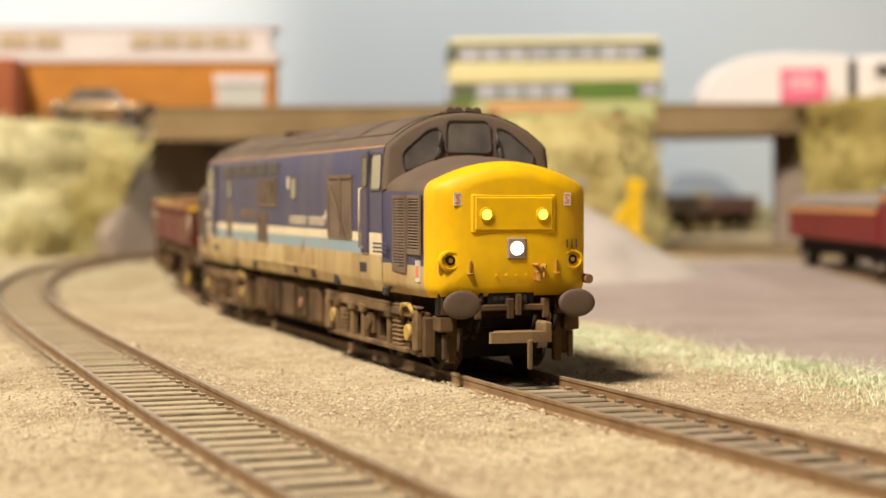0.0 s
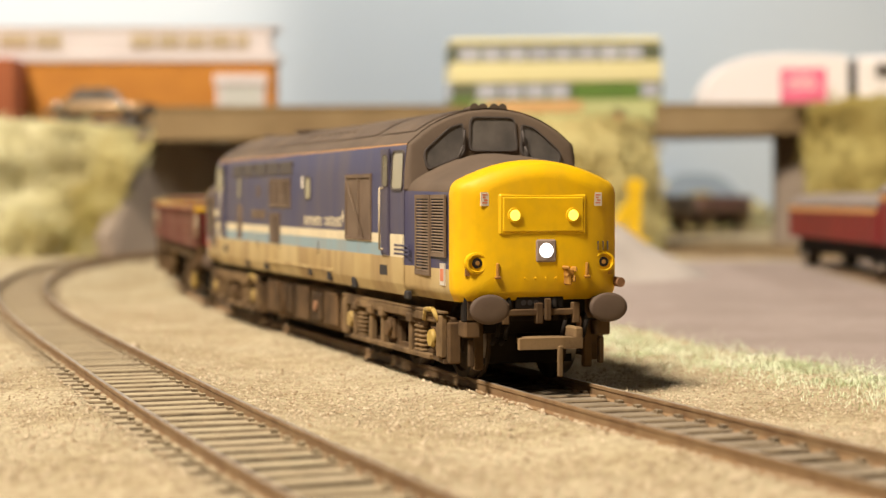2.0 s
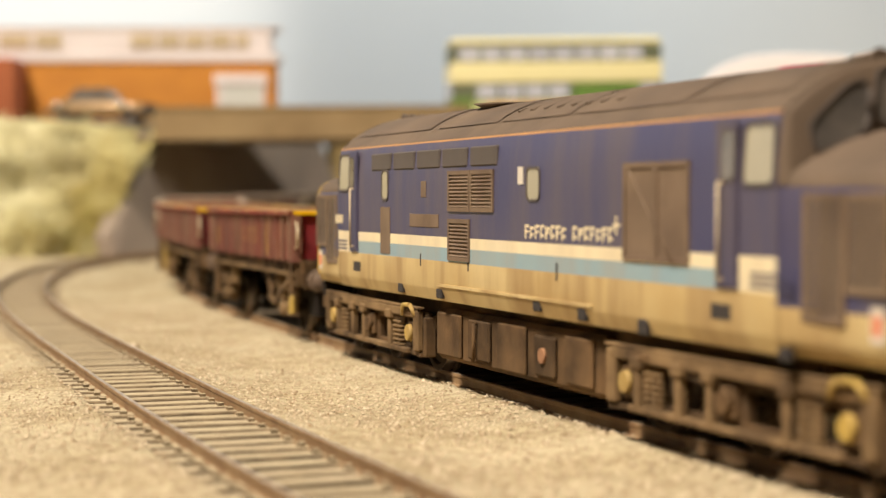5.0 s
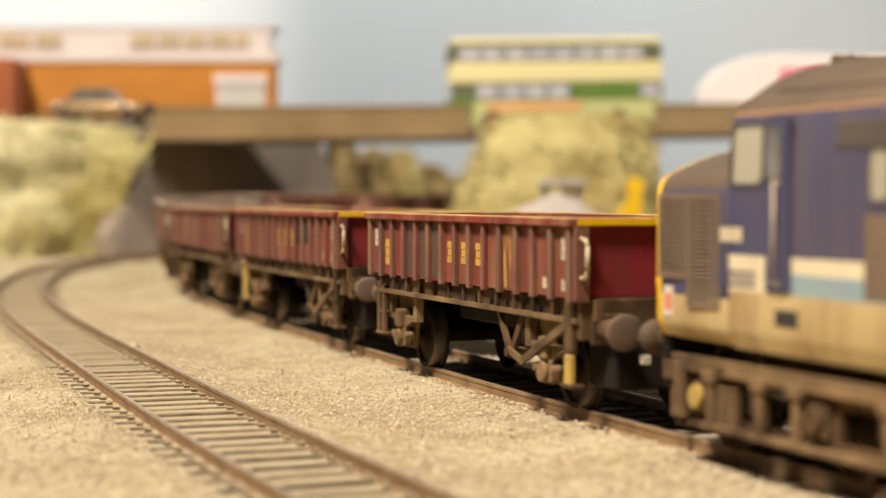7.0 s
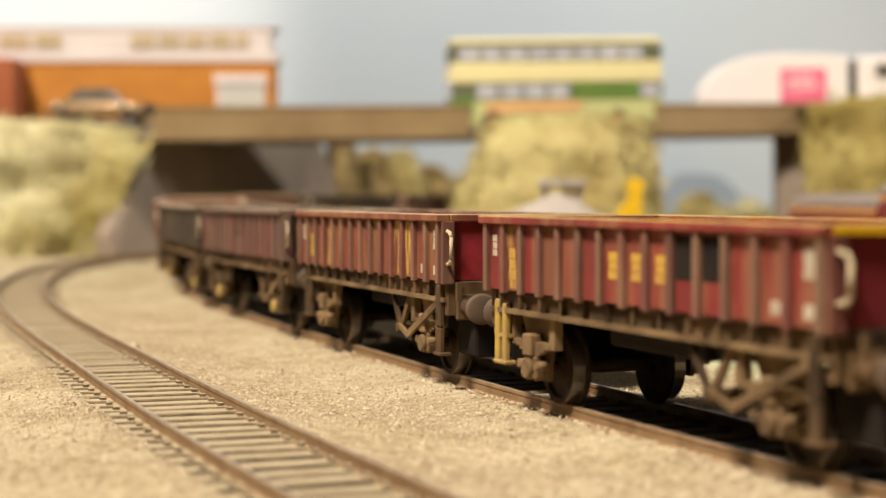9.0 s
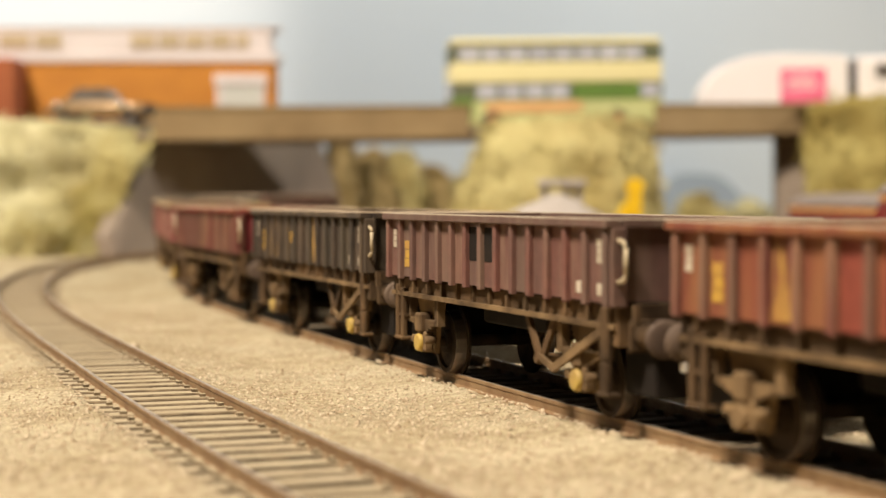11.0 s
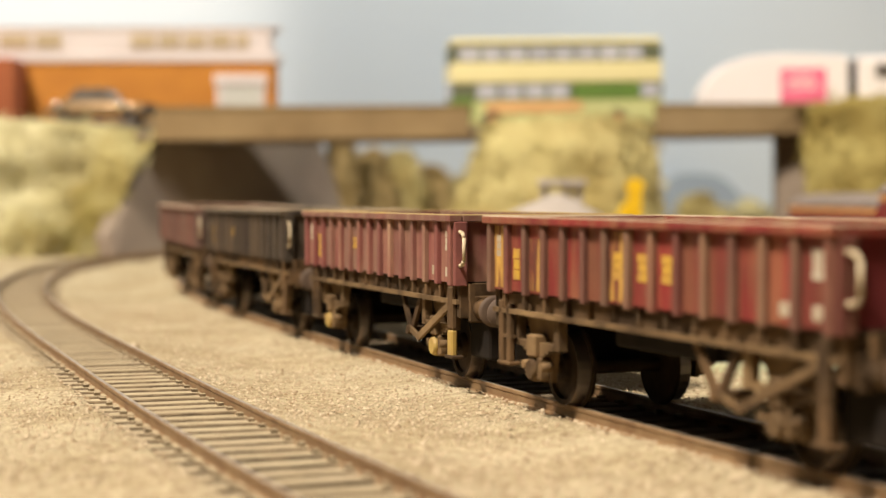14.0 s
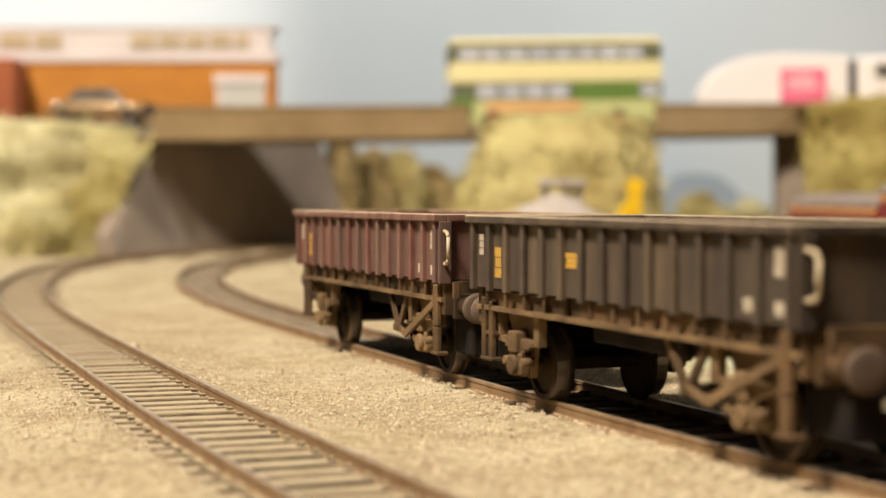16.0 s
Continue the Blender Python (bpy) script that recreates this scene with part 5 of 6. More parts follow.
RED = wagon_paint("faded_maroon_paint", (0.245, 0.03, 0.026), (0.15, 0.027, 0.022), (0.30, 0.165, 0.075), 0.55)
RED_RIB = wagon_paint("dusty_maroon_rib", (0.185, 0.06, 0.045), (0.13, 0.045, 0.034), (0.34, 0.22, 0.12), 0.55)
DIRT = wagon_paint("brown_grimed_paint", (0.10, 0.058, 0.036), (0.075, 0.042, 0.027), (0.20, 0.12, 0.06), 0.4)
BRIGHT = wagon_paint("red_end_paint", (0.34, 0.022, 0.028), (0.25, 0.02, 0.024), (0.14, 0.05, 0.04), 0.5)
RUSTY = wagon_paint("orange_rusted_maroon", (0.24, 0.06, 0.035), (0.17, 0.04, 0.03), (0.42, 0.21, 0.07), 0.5)
BROWN = wagon_paint("brown_dusty_maroon", (0.14, 0.065, 0.05), (0.18, 0.075, 0.055), (0.26, 0.18, 0.12), 0.5)
PINK = wagon_paint("pink_faded_maroon", (0.25, 0.085, 0.07), (0.19, 0.06, 0.05), (0.40, 0.27, 0.16), 0.6)
SOOT = wagon_paint("black_weathered_paint", (0.048, 0.034, 0.025), (0.075, 0.052, 0.036), (0.20, 0.14, 0.08), 0.45)
RIM_DUST = wagon_paint("dusty_rim", (0.34, 0.22, 0.13), (0.36, 0.27, 0.18), (0.52, 0.42, 0.30), 0.6)
RIM_YELLOW = wagon_paint("yellowed_rim", (0.45, 0.28, 0.06), (0.30, 0.18, 0.09), (0.48, 0.36, 0.2), 0.5)
RIM_GREY = wagon_paint("pale_tan_rim", (0.34, 0.25, 0.16), (0.42, 0.32, 0.21), (0.56, 0.44, 0.29), 0.5)
STREAK = material("rust_streaked_maroon", (0.17, 0.045, 0.03), (0.12, 0.04, 0.025), 230, 0.75, spec=0.2, bump=0.12, fine=(0.08, 0.04, 0.025), fine_amount=0.4, dust=(0.56, 0.33, 0.07), dust_amount=0.95, streak=True)
STREAK_DARK = material("rust_streaked_black", (0.085, 0.055, 0.034), (0.06, 0.042, 0.03), 230, 0.75, spec=0.2, bump=0.12, fine=(0.05, 0.035, 0.025), fine_amount=0.4, dust=(0.46, 0.27, 0.07), dust_amount=0.95, streak=True)
INSIDE = material("dusty_wagon_inside", (0.16, 0.11, 0.08), (0.22, 0.16, 0.11), 80, 0.9)
LETTER = material("faded_yellow_lettering", (0.52, 0.31, 0.035), (0.40, 0.22, 0.05), 400, 0.7)
DULL_WHITE = material("grimy_white_marking", (0.52, 0.45, 0.34), (0.36, 0.29, 0.20), 260, 0.7, spec=0.2)
W_PLATE = [(47.2, 24.0, 2.2, 3.6, DULL_WHITE), (47.2, 19.3, 2.0, 1.9, DULL_WHITE), (40.0, 19.4, 2.2, 1.9, DULL_WHITE), (-47.5, 23.8, 1.8, 3.6, DULL_WHITE), (-40.2, 20.2, 2.6, 5.2, LETTER)]
LETTERS = [(-50.2 + 7.171 * (6.5 + k), 21.8, 2.9, 4.0, LETTER) for k in range(3)]
SHORT = [(-10.97, 22.8, 5.0, 2.4, LETTER)]
WAGONS = [
    build_wagon("maroon open ballast wagon with yellow end rim, weathered", RED, RIM_YELLOW, BRIGHT, {"axle": False, "step": False, "plates": W_PLATE + LETTERS}, [(3, 18.7, 28.8, DIRT), (4, 18.7, 28.8, DIRT), (5, 18.7, 28.8, DIRT), (10, 18.7, 28.8, STREAK)], INSIDE),
    build_wagon("red open ballast wagon with dark painted-out panels", RED, RIM_YELLOW, BRIGHT, {"axle": False, "step": True, "plates": W_PLATE + LETTERS}, [(9, 22.6, 28.6, BLACK), (10, 22.6, 28.6, BLACK), (1, 18.7, 28.8, STREAK)], INSIDE),
    build_wagon("orange-rusted maroon open ballast wagon", RUSTY, RIM_DUST, BRIGHT, {"axle": False, "step": False, "plates": W_PLATE}, [(10, 18.7, 28.8, STREAK), (11, 18.7, 28.8, STREAK), (3, 18.7, 28.8, STREAK)], INSIDE),
    build_wagon("dusty brown-maroon open ballast wagon", BROWN, RIM_DUST, BROWN, {"axle": True, "step": False, "plates": W_PLATE}, [(6, 22.6, 28.4, BLACK), (7, 22.6, 28.4, BLACK)], INSIDE),
    build_wagon("black open ballast wagon with rusty streaks", SOOT, RIM_GREY, SOOT, {"axle": True, "step": False, "plates": W_PLATE + SHORT}, [(2, 18.7, 28.8, STREAK_DARK), (3, 18.7, 28.8, STREAK_DARK), (8, 18.7, 28.8, STREAK_DARK)], INSIDE),
    build_wagon("red open ballast wagon with ochre rust streaks", RED, RIM_DUST, BRIGHT, {"axle": False, "step": False, "plates": W_PLATE + LETTERS}, [(0, 18.7, 28.8, STREAK), (2, 18.7, 27.0, STREAK), (6, 18.7, 28.8, STREAK)], INSIDE),
    build_wagon("pinkish faded maroon open ballast wagon", PINK, RIM_YELLOW, PINK, {"axle": True, "step": False, "plates": W_PLATE + SHORT}, [], INSIDE),
    build_wagon("sooty black open ballast wagon", SOOT, RIM_GREY, SOOT, {"axle": False, "step": False, "plates": W_PLATE + SHORT}, [], INSIDE),
    build_wagon("brown-maroon open ballast wagon at the train's end", BROWN, RIM_DUST, BROWN, {"axle": False, "step": False, "plates": W_PLATE}, [], INSIDE),
]
WAGON_AT = [309.4, 437.6, 562.2, 682.5, 802.1, 929.0, 1048.8, 1173.2, 1293.2]


# ---- things on the road and in the yard ----
BRICK = material("orange_brick", (0.52, 0.215, 0.03), (0.46, 0.185, 0.026), 60, 0.85, bump=0.2, fine=(0.40, 0.14, 0.03), fine_amount=0.4)
BRICK_DARK = material("red_brick", (0.34, 0.10, 0.035), (0.30, 0.085, 0.03), 60, 0.85, fine=(0.24, 0.07, 0.03), fine_amount=0.4)
CARD_WHITE = material("pinkish_white_plastic", (0.66, 0.59, 0.56), (0.62, 0.55, 0.52), 20, 0.6)
TAN_GLASS = material("tan_window_film", (0.50, 0.40, 0.26), (0.44, 0.35, 0.22), 40, 0.35)
PALE_DOOR = material("pale_grey_shutter", (0.56, 0.56, 0.50), (0.5, 0.5, 0.45), 40, 0.6)
BUS_CREAM = material("bus_cream_paint", (0.76, 0.68, 0.36), (0.72, 0.64, 0.33), 30, 0.4)
BUS_GREEN = material("bus_green_paint", (0.13, 0.22, 0.045), (0.11, 0.19, 0.04), 30, 0.4)
BUS_LIME = material("bus_light_green_paint", (0.55, 0.56, 0.25), (0.50, 0.51, 0.22), 30, 0.4)
BUS_GLASS = material("pale_bus_window", (0.58, 0.58, 0.60), (0.40, 0.40, 0.44), 90, 0.2)
BUS_FRAME = material("dark_olive_window_band", (0.14, 0.15, 0.08), (0.11, 0.12, 0.07), 60, 0.5)
ADVERT = material("orange_side_advert", (0.72, 0.40, 0.17), (0.66, 0.36, 0.15), 50, 0.5)
TRUCK_WHITE = material("white_truck_paint", (0.83, 0.77, 0.74), (0.80, 0.74, 0.71), 20, 0.45)
PINK_SIGN = material("pink_sign", (0.80, 0.13, 0.25), (0.76, 0.16, 0.27), 60, 0.5)
GOLD = material("gold_car_paint", (0.50, 0.34, 0.19), (0.38, 0.25, 0.13), 60, 0.22, 0.4)
CHROME = material("chrome", (0.85, 0.78, 0.68), (0.8, 0.72, 0.6), 60, 0.15, 1.0)
TYRES = material("black_tyre", (0.03, 0.028, 0.027), (0.04, 0.036, 0.034), 100, 0.85)
DIGGER = material("yellow_plant_paint", (0.80, 0.50, 0.01), (0.72, 0.44, 0.01), 60, 0.5)
COACH_RED = material("crimson_van_paint", (0.19, 0.011, 0.014), (0.15, 0.010, 0.013), 50, 0.5, spec=0.22)
COACH_LINE = material("orange_lining", (0.62, 0.30, 0.10), (0.55, 0.26, 0.09), 60, 0.5)
VAN_ROOF = material("grey_van_roof", (0.22, 0.18, 0.15), (0.25, 0.20, 0.17), 50, 0.8)
ROAD = material("dark_road_surface", (0.10, 0.09, 0.08), (0.13, 0.115, 0.10), 40, 0.9)


def road_block(name, x0, x1, y0, y1, z0, z1, label):
    bm = bmesh.new()
    box(bm, x0, x1, y0, y1, z0, z1, 0, 1.0)
    tagged(part(name, bm, ROAD), label, "road", kind="structure")


road_block("road_west", -640, -176, 1005, 1180, -3, 78.0, "dark road surface on the embankment")
road_block("road_east", 243, 620, 1062, 1190, -3, 80.0, "dark road surface on the embankment")


def factory():
    root = thing("brick_factory", "orange brick factory with white clerestory and tan windows", "building")
    bm = bmesh.new()
    box(bm, -420, -106, 1100, 1128, 78.0, 117.6, 0, 0.4)
    wall = part("wall", bm, BRICK, root, "orange brick wall")
    bm = bmesh.new()
    box(bm, -430, -262, 1070, 1100, 78.0, 118.4, 0, 0.4)
    part("wall", bm, BRICK_DARK, root, "projecting red brick wall")
    bm = bmesh.new()
    box(bm, -424, -103.5, 1098.6, 1130, 117.8, 124.0, 0, 0.8)
    part("fascia", bm, CARD_WHITE, root, "white fascia band")
    bm = bmesh.new()
    box(bm, -420, -108, 1100.6, 1127, 124.0, 139.4, 0, 0.5)
    part("clerestory", bm, CARD_WHITE, root)
    for k, (a, b) in enumerate(((-300, -280), (-278, -258), (-256, -238), (-196, -180), (-178.5, -164), (-162.5, -148), (-146.5, -132), (-130.5, -121))):
        bm = bmesh.new()
        box(bm, a, b, 1099.6, 1101.4, 126.4, 137.0, 0, 0.3)
        w = part("window", bm, CARD_WHITE, root)
        bm = bmesh.new()
        box(bm, a + 0.8, b - 0.8, 1099.0, 1099.7, 127.2, 136.2)
        part("pane", bm, TAN_GLASS, w)
    bm = bmesh.new()
    vs = [[bm.verts.new((x, y, z)) for x in (-424, -103)] for y, z in ((1099.6, 139.4), (1099.6, 140.4), (1114, 142.0), (1128, 140.4), (1128, 139.4))]
    for a, b in zip(vs, vs[1:]):
        bm.faces.new((a[0], a[1], b[1], b[0]))
    bm.faces.new([v[0] for v in vs])
    bm.faces.new([v[1] for v in vs][::-1])
    bm.faces.new((vs[0][0], vs[-1][0], vs[-1][1], vs[0][1]))
    bmesh.ops.recalc_face_normals(bm, faces=bm.faces)
    part("roof", bm, CARD_WHITE, root, "white low-pitched roof")
    bm = bmesh.new()
    box(bm, -143.5, -110.5, 1097.4, 1100.4, 104.0, 110.6, 0, 0.4)
    box(bm, -142.0, -138.6, 1098.0, 1100.4, 78.1, 104.0, 0, 0.3)
    box(bm, -113.4, -111.4, 1098.0, 1100.4, 78.1, 104.0, 0, 0.3)
    part("door_frame", bm, CARD_WHITE, root, "white door surround")
    for k in range(10):
        bm = bmesh.new()
        box(bm, -138.4, -113.6, 1098.8, 1100.2, 78.2 + 2.58 * k, 80.7 + 2.58 * k, 0, 0.15)
        part("shutter_slat", bm, PALE_DOOR, root, "pale grey roller shutter slat")


factory()


def wheel(bm_root, x, y, z, r, w, name="wheel"):
    bm = bmesh.new()
    cyl(bm, (x, y - w / 2, z), (x, y + w / 2, z), r, r, 20, 0)
    cyl(bm, (x, y - w / 2 - 0.15, z), (x, y + w / 2 + 0.15, z), r * 0.55, r * 0.5, 14, 1)
    return part(name, bm, [TYRES, RED_MARK if name == "bus_wheel" else CHROME], bm_root)


def bus():
    root = thing("double_decker_bus", "cream and green double-decker bus on the road bridge", "bus")
    L, Wd = 64.0, 16.0
    bm = bmesh.new()
    box(bm, -L, L, -Wd, Wd, 4.0, 18.6, 0, 1.0)
    part("lower_body", bm, BUS_LIME, root, "light green lower panels")
    bm = bmesh.new()
    box(bm, -L, L, -Wd, Wd, 18.6, 28.6, 0, 0.6)
    part("lower_window_band", bm, BUS_FRAME, root)
    bm = bmesh.new()
    box(bm, -L, L, -Wd - 0.3, Wd + 0.3, 28.6, 41.4, 0, 1.0)
    part("upper_body", bm, BUS_CREAM, root, "cream panels between decks")
    bm = bmesh.new()
    box(bm, -L + 0.4, L - 0.2, -Wd, Wd, 41.4, 51.2, 0, 0.8)
    part("upper_window_band", bm, BUS_FRAME, root)
    bm = bmesh.new()
    box(bm, -L, L, -Wd, Wd, 51.2, 55.6, 0, 1.8)
    part("roof", bm, BUS_CREAM, root, "cream roof")
    for s in (-1, 1):
        for k in range(8):
            x0 = -L + 4.5 + 14.2 * k
            bm = bmesh.new()
            box(bm, x0, x0 + 12.0, min(s * Wd, s * (Wd + 0.35)), max(s * Wd, s * (Wd + 0.35)), 42.6, 49.8, 0, 0.3)
            part("window", bm, BUS_GLASS, root)
        for k in range(4):
            x0 = -L + 15 + 14.4 * k
            bm = bmesh.new()
            box(bm, x0, x0 + 12.2, min(s * Wd, s * (Wd + 0.35)), max(s * Wd, s * (Wd + 0.35)), 19.8, 27.6, 0, 0.3)
            part("window", bm, BUS_GLASS, root)
        bm = bmesh.new()
        box(bm, 9.0, 50.0, min(s * Wd, s * (Wd + 0.4)), max(s * Wd, s * (Wd + 0.4)), 18.8, 28.4, 0, 0.2)
        part("engine_panel", bm, BUS_GREEN, root, "dark green side panel")
        bm = bmesh.new()
        box(bm, 50.5, 61.5, min(s * Wd, s * (Wd + 0.35)), max(s * Wd, s * (Wd + 0.35)), 20.0, 27.4, 0, 0.3)
        part("window", bm, BUS_GLASS, root)
        bm = bmesh.new()
        box(bm, -L, -L + 12.5, min(s * Wd, s * (Wd + 0.35)), max(s * Wd, s * (Wd + 0.35)), 8.0, 20.5, 0, 0.3)
        part("entrance_panel", bm, BUS_GREEN, root)
        bm = bmesh.new()
        box(bm, -44, 14, min(s * Wd, s * (Wd + 0.4)), max(s * Wd, s * (Wd + 0.4)), 11.0, 17.4, 0, 0.2)
        part("advert", bm, ADVERT, root, "orange side advert panel")
        for x in (-40, 36):
            wheel(root, x, s * (Wd - 1.5), 6.3, 6.3, 4.0, "bus_wheel")
    bm = bmesh.new()
    box(bm, -L - 0.4, -L + 0.2, -Wd + 2, Wd - 2, 20, 30, 0, 0.2)
    part("windscreen", bm, BUS_GLASS, root)
    root.matrix_basis = pose(67.5 * MM, 1066 * MM, 73.4 * MM, 0, -1.1, 7.0)


bus()


def refuse_truck():
    root = thing("refuse_truck", "white refuse truck with a pink side sign", "truck")
    Wd = 16.0
    outline = [(0, 9), (2, 20), (7, 28), (16, 35), (30, 39.5), (50, 41), (86, 39.5), (91, 38), (91, 9)]
    bm = bmesh.new()
    rings = []
    for y, f in ((-Wd, 0.97), (-Wd + 1.2, 1.0), (Wd - 1.2, 1.0), (Wd, 0.97)):
        rings.append([(45 + (x - 45) * f, y, 9 + (z - 9) * f) for x, z in outline])
    vs = loft(bm, rings)
    bm.faces.new(vs[0][::-1])
    bm.faces.new(vs[-1])
    bmesh.ops.recalc_face_normals(bm, faces=bm.faces)
    part("hopper_body", bm, TRUCK_WHITE, root, "white rounded refuse body")
    bm = bmesh.new()
    box(bm, 97, 128, -Wd + 0.5, Wd - 0.5, 8, 39, 0, 2.0)
    cab = part("cab", bm, TRUCK_WHITE, root, "white cab")
    bm = bmesh.new()
    box(bm, 0, 126, -9, 9, 5, 9, 0)
    box(bm, 91.5, 96.5, -14, 14, 9, 36, 0, 0.5)
    part("chassis", bm, TYRES, root, "black chassis")
    for s in (-1, 1):
        bm = bmesh.new()
        box(bm, 49, 77, min(s * Wd, s * (Wd + 0.4)), max(s * Wd, s * (Wd + 0.4)), 11, 31.5, 0, 0.3)
        part("side_sign", bm, PINK_SIGN, root, "pink square sign")
        bm = bmesh.new()
        for k in range(3):
            box(bm, 52 + k, 73 - 2 * k, min(s * Wd, s * (Wd + 0.6)), max(s * Wd, s * (Wd + 0.6)), 19.0 + 3.6 * k, 20.4 + 3.6 * k)
        part("sign_bars", bm, TRUCK_WHITE, root, "pale bars on the pink sign")
        bm = bmesh.new()
        box(bm, 108, 122, min(s * (Wd - 0.5), s * (Wd - 0.1)), max(s * (Wd - 0.5), s * (Wd - 0.1)), 25, 34, 0, 0.2)
        part("cab_window", bm, GLASS, cab)
        for x in (20, 34, 112):
            wheel(root, x, s * 13.5, 6.2, 6.2, 4.5)
    root.matrix_basis = pose(157.5 * MM, 1088 * MM, 79.9 * MM, 0, -0.8, 2.0)


refuse_truck()


def car():
    root = thing("gold_car", "gold saloon car parked on the embankment road", "car")
    Wd = 11.0
    shape = [(-29, 4, 3.5, 8.5), (-27.5, 0.6, 3, 10), (-20, 0, 3, 11.0), (0, 0, 3, 11.4), (18, 0, 3, 11), (27, 0.6, 3, 9.6), (29.5, 3.4, 3.6, 8)]
    bm = bmesh.new()
    rings = [[(x, -Wd + d, z0), (x, -Wd + d * 0.8, (z0 + z1) / 2), (x, -Wd + d + 0.9, z1), (x, Wd - d - 0.9, z1), (x, Wd - d * 0.8, (z0 + z1) / 2), (x, Wd - d, z0)] for x, d, z0, z1 in shape]
    vs = loft(bm, rings)
    bm.faces.new(vs[0])
    bm.faces.new(vs[-1][::-1])
    bmesh.ops.recalc_face_normals(bm, faces=bm.faces)
    part("body", bm, GOLD, root, "gold car body", smooth=True)
    bm = bmesh.new()
    rings = [[(x0, -y, 11.0), (x1, -y + 1.8, 18.0), (x1, y - 1.8, 18.0), (x0, y, 11.0)] for x0, x1, y in ((-20, -13, 9.2), (12, 5, 9.2))]
    vs = loft(bm, rings)
    bm.faces.new(vs[0])
    bm.faces.new(vs[-1][::-1])
    bmesh.ops.recalc_face_normals(bm, faces=bm.faces)
    part("cabin_glass", bm, GLASS, root, "dark car windows")
    bm = bmesh.new()
    box(bm, -13.4, 5.4, -7.6, 7.6, 17.8, 18.9, 0, 0.5)
    part("roof", bm, GOLD, root)
    for s in (-1, 1):
        for x in (-18.5, 18.5):
            wheel(root, x, s * 9.4, 4.2, 4.2, 3.0)
        bm = bmesh.new()
        cyl(bm, (29.0, s * 7.4, 7.0), (30.0, s * 7.4, 7.0), 1.6, 1.5, 14)
        part("headlight", bm, CHROME, root)
    bm = bmesh.new()
    box(bm, 29.0, 31.6, -10.5, 10.5, 3.0, 9.5, 0, 0.8)
    box(bm, -31.4, -28.8, -10.5, 10.5, 3.0, 6.6, 0, 0.8)
    box(bm, -28, 28, -10.9, 10.9, 2.4, 4.4, 0, 0.4)
    part("bumper", bm, TYRES, root, "black bumpers and sills")
    for x in (-23.5, 15.5):
        bm = bmesh.new()
        bmesh.ops.create_uvsphere(bm, u_segments=14, v_segments=8, radius=3.0)
        bmesh.ops.transform(bm, matrix=Matrix.Translation((x, -10.2, 8.4)) @ Matrix.Diagonal((1.0, 0.5, 0.9, 1.0)), verts=bm.verts)
        part("wing_trim", bm, CHROME, root, "bright chrome wing trim", smooth=True)
    root.matrix_basis = pose(-199 * MM, 1024 * MM, 78.2 * MM, 0, 0, -10)


car()


def digger():
    root = thing("excavator", "yellow excavator arm standing beside the scrub hillock", "excavator")
    gz = land(95, 905)
    bm = bmesh.new()
    box(bm, 80, 108, 898, 916, gz, gz + 5, 0, 1.0)
    part("tracks", bm, TYRES, root)
    bm = bmesh.new()
    box(bm, 84, 106, 900, 914, gz + 5, gz + 11, 0, 1.0)
    part("body", bm, DIGGER, root)
    bm = bmesh.new()
    bar(bm, (98, 903, gz + 8), (99, 903, 38), 5.5, 7.0)
    cyl(bm, (98.8, 899.5, 39), (98.8, 906.5, 39), 4.6, 4.6, 16)
    part("boom", bm, DIGGER, root)
    bm = bmesh.new()
    bar(bm, (97, 902, 31), (83, 899, gz + 9), 4.5, 5.0)
    part("dipper", bm, DIGGER, root)
    bm = bmesh.new()
    box(bm, 79, 89, 894, 903, gz + 4, gz + 10, 0, 1.2)
    part("bucket", bm, DIGGER, root)


digger()


def platform():
    root = thing("stone_platform", "small grey stone platform on posts on the heap", "platform")
    bm = bmesh.new()
    box(bm, 42, 63, 768, 784, 38.6, 41.4, 0, 0.5)
    part("slab", bm, ASH, root)
    for x in (45, 55, 60):
        bm = bmesh.new()
        box(bm, x - 1.6, x + 1.6, 772, 780, 18, 38.6, 0, 0.3)
        part("post", bm, ASH, root)


platform()


# ---- parked vans on the siding ----
def siding():
    root = thing("siding_track", "short siding track under the parked vans", "railway track", kind="structure")
    for x in (172.7, 190.3):
        bm = bmesh.new()
        z = land(x, 700)
        box(bm, x - 0.5, x + 0.5, 540, 850, z, z + 3.4)
        part("rail", bm, RAIL_RUST, root)
    bm = bmesh.new()
    box(bm, -15, 15, -1.5, 1.5, 0, 0.9, 0, 0.2)
    bmesh.ops.scale(bm, vec=(MM, MM, MM), verts=bm.verts)
    me = bpy.data.meshes.new("sleeper")
    bm.to_mesh(me)
    bm.free()
    me.materials.append(SLEEPER_DARK)
    for k in range(32):
        ob = new("sleeper", me)
        ob.parent = root
        y = 545 + 9.4 * k
        ob.matrix_basis = pose(181.5 * MM, y * MM, (land(181, y) + 0.2) * MM)


siding()


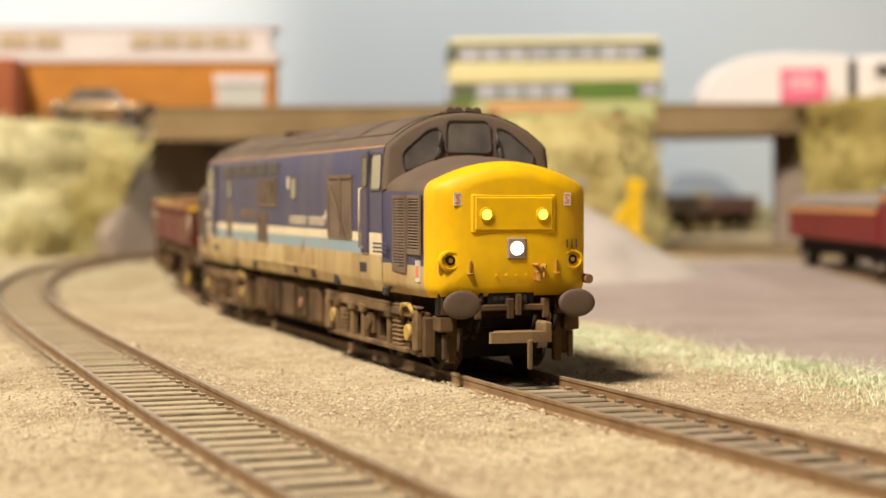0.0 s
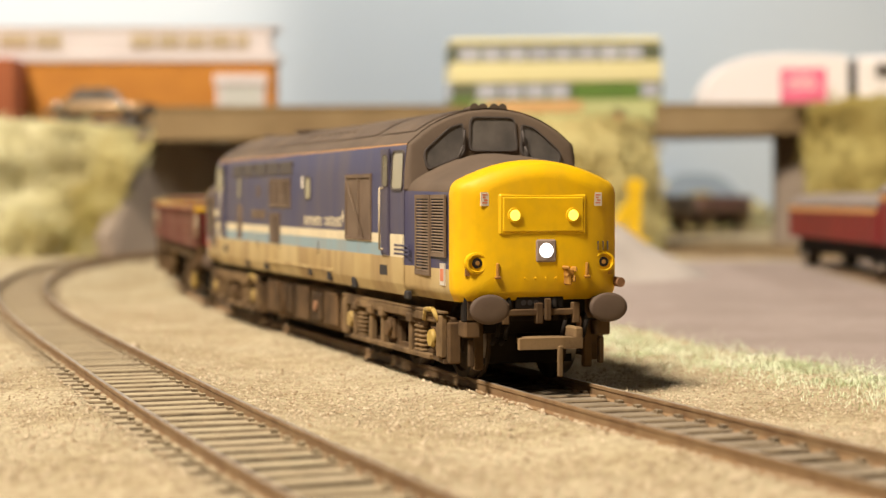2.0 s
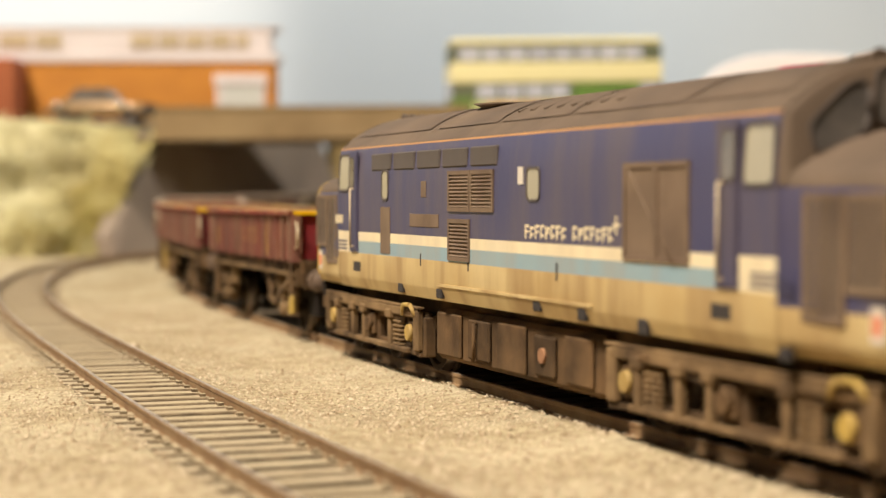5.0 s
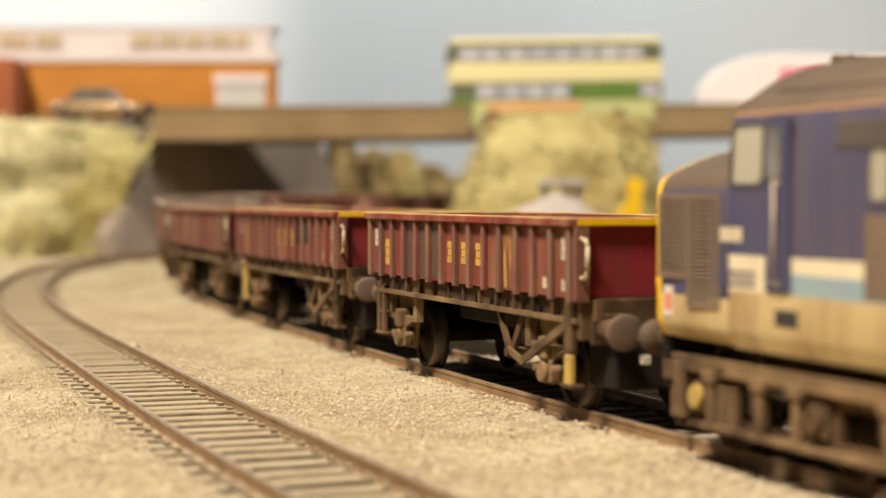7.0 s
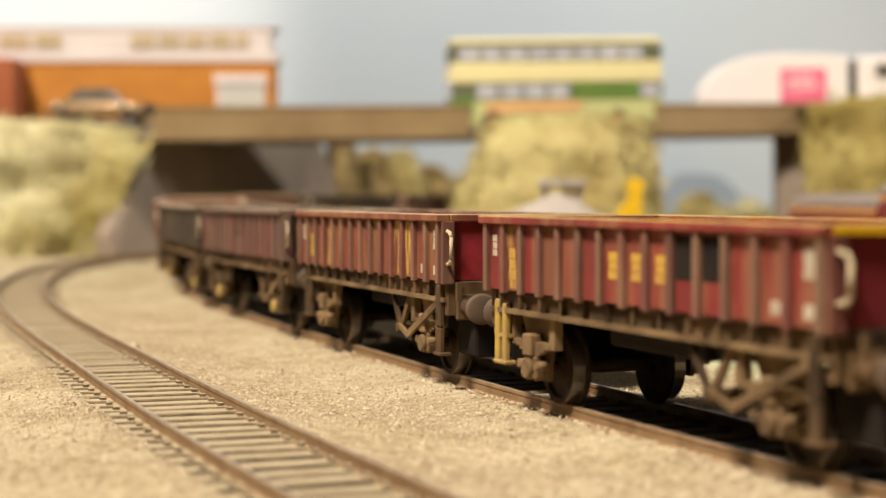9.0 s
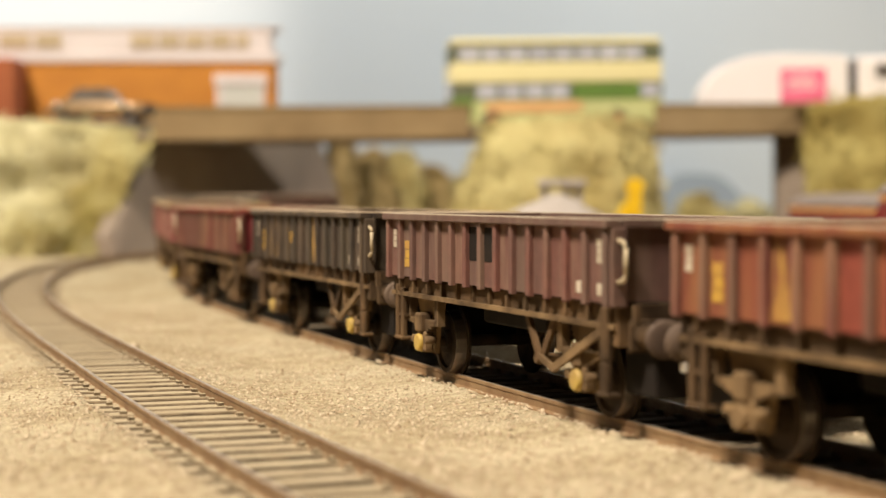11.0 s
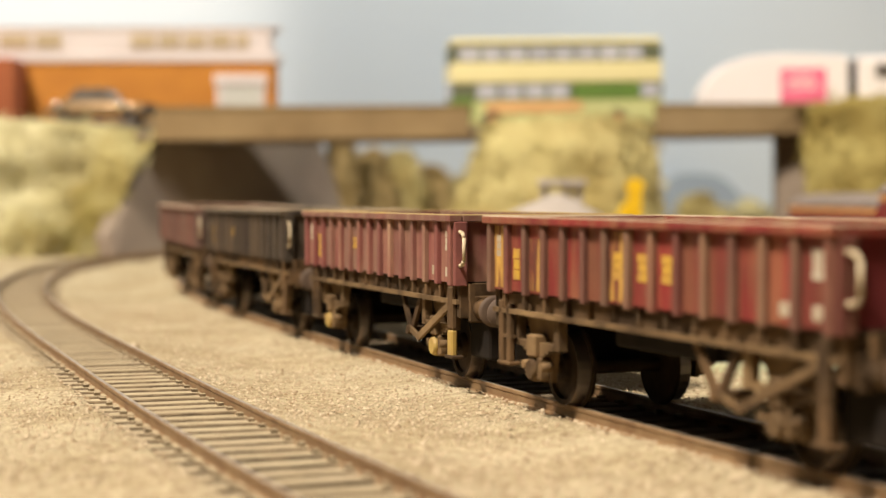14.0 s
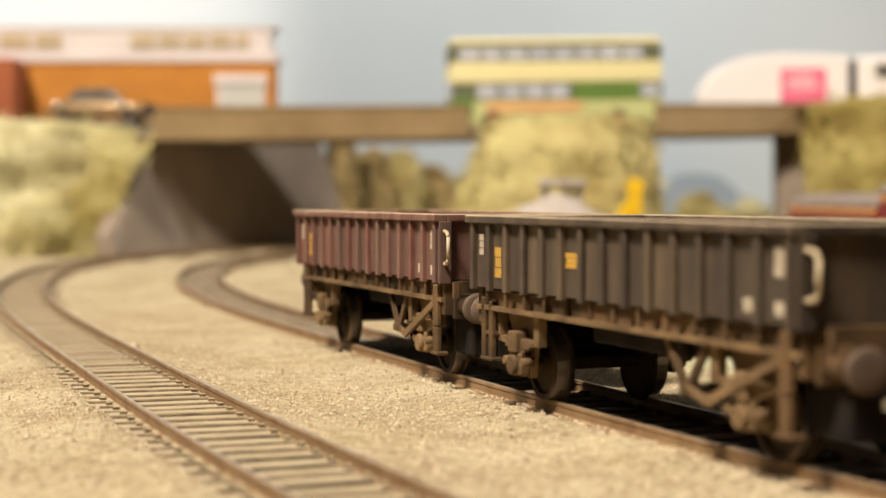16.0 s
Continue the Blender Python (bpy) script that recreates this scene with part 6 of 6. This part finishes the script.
def parked_van(label, y0, y1, top, roof_top, side):
    root = thing("parked_van", label, "railway van", "parked vans")
    base = land(181, 700) + 3.4
    x0, x1 = 181.5 - side, 181.5 + side
    bm = bmesh.new()
    box(bm, x0, x1, y0, y1, base + 13.5, top, 0, 0.5)
    body = part("body", bm, COACH_RED, root, "dark crimson body")
    bm = bmesh.new()
    for x in (x0 - 0.15, x1 + 0.15):
        box(bm, x - 0.15, x + 0.15, y0 + 0.6, y1 - 0.6, top - 2.8, top - 0.8)
    part("lining", bm, COACH_LINE, root, "orange lining along the side")
    bm = bmesh.new()
    rows = [[(181.5 + (side + 0.5) * math.cos(a), y, top + (roof_top - top) * math.sin(a)) for a in (math.pi * i / 12 for i in range(13))] for y in (y0 - 0.6, y1 + 0.6)]
    vs = loft(bm, rows, False)
    bm.faces.new(vs[0])
    bm.faces.new(vs[-1][::-1])
    bmesh.ops.recalc_face_normals(bm, faces=bm.faces)
    part("roof", bm, VAN_ROOF, root, "grey curved roof")
    bm = bmesh.new()
    box(bm, 181.5 - 12, 181.5 + 12, y0 + 2, y1 - 2, base + 7.0, base + 13.6)
    part("underframe", bm, BLACK, root)
    for yy in (y0 + 14, y1 - 14):
        bm = bmesh.new()
        for s in (-1, 1):
            box(bm, 181.5 + s * 12.5 - 0.8, 181.5 + s * 12.5 + 0.8, yy - 12, yy + 12, base + 4.5, base + 7.5, 0, 0.3)
        box(bm, 170, 193, yy - 1.5, yy + 1.5, base + 5, base + 7)
        bogie = part("bogie", bm, BLACK, root)
        for d in (-8, 8):
            for s in (-1, 1):
                bm = bmesh.new()
                x = 181.5 + s * 9
                cyl(bm, (x - 1.1, yy + d, base + 5.2), (x + 1.1, yy + d, base + 5.2), 5.2, 5.2, 22, 0)
                cyl(bm, (x + s * 0.9, yy + d, base + 5.2), (x + s * 5.2, yy + d, base + 5.2), 1.6, 1.4, 12, 1)
                part("wheel", bm, [WHEEL, CHROME], bogie)


parked_van("low crimson van with orange lining and grey roof on the siding", 664, 832, 30.0, 35.5, 17.0)
parked_van("taller crimson van coupled on the siding", 540, 656, 35.0, 41.0, 18.0)


def painted_hill():
    bm = bmesh.new()
    base = Vector((252, 1680))
    prof = [(-46, 30), (-40, 48), (-28, 55), (-10, 57), (10, 55), (24, 48), (34, 38), (40, 30)]
    front = [bm.verts.new((base.x + x, base.y + x * 0.35, z)) for x, z in prof]
    back = [bm.verts.new((base.x + x, base.y + x * 0.35 + 2, z)) for x, z in prof]
    floor_f = [bm.verts.new((base.x + x, base.y + x * 0.35, -2)) for x in (40, -46)]
    floor_b = [bm.verts.new((base.x + x, base.y + x * 0.35 + 2, -2)) for x in (40, -46)]
    bm.faces.new(front + floor_f)
    bm.faces.new((back + floor_b)[::-1])
    a, b = front + floor_f, back + floor_b
    for i in range(len(a)):
        bm.faces.new((a[i], b[i], b[(i + 1) % len(a)], a[(i + 1) % len(a)]))
    bmesh.ops.recalc_face_normals(bm, faces=bm.faces)
    tagged(part("hill_board", bm, PAINTED_HILL), "flat board painted as a distant blue hill", "scenery board")


painted_hill()


# ---- what moves ----
def ride(s, half):
    """The pose of a vehicle whose middle is s mm along the line, carried half mm before and behind."""
    xa, ya, za, _ = on_line(s + half)
    xb, yb, zb, _ = on_line(s - half)
    yaw = math.degrees(math.atan2(ya - yb, xa - xb))
    tilt = math.degrees(math.atan2(zb - za, 2 * half))
    return pose((xa + xb) / 2 * MM, (ya + yb) / 2 * MM, (za + zb) / 2 * MM, 0, tilt, yaw)


def motions():
    times = [k * 0.25 for k in range(65)]
    walk(LOCO, [(t, ride(gone(t) - 121.9, 74.3)) for t in times])
    for bogie, way in BOGIES:
        rows = []
        for t in times[::2]:
            s = gone(t) - 121.9
            body = ride(s, 74.3)
            own = ride(s + way * 74.3, 27.0)
            turn = (body.inverted() @ own).to_euler().z
            rows.append((t, pose(way * 74.3 * MM, 0, 0, 0, 0, math.degrees(turn))))
        walk(bogie, rows)
    for wagon, at in zip(WAGONS, WAGON_AT):
        walk(wagon, [(t, ride(gone(t) - at, 36.5)) for t in times])
    spins = [k * 2 / 30 for k in range(241)]
    for wheels, r, x, z in SPINNING:
        walk(wheels, [(t, pose(x * MM, 0, z * MM, 0, math.degrees((gone(t) - 168.3) / r) % 360.0, 0)) for t in spins])


motions()
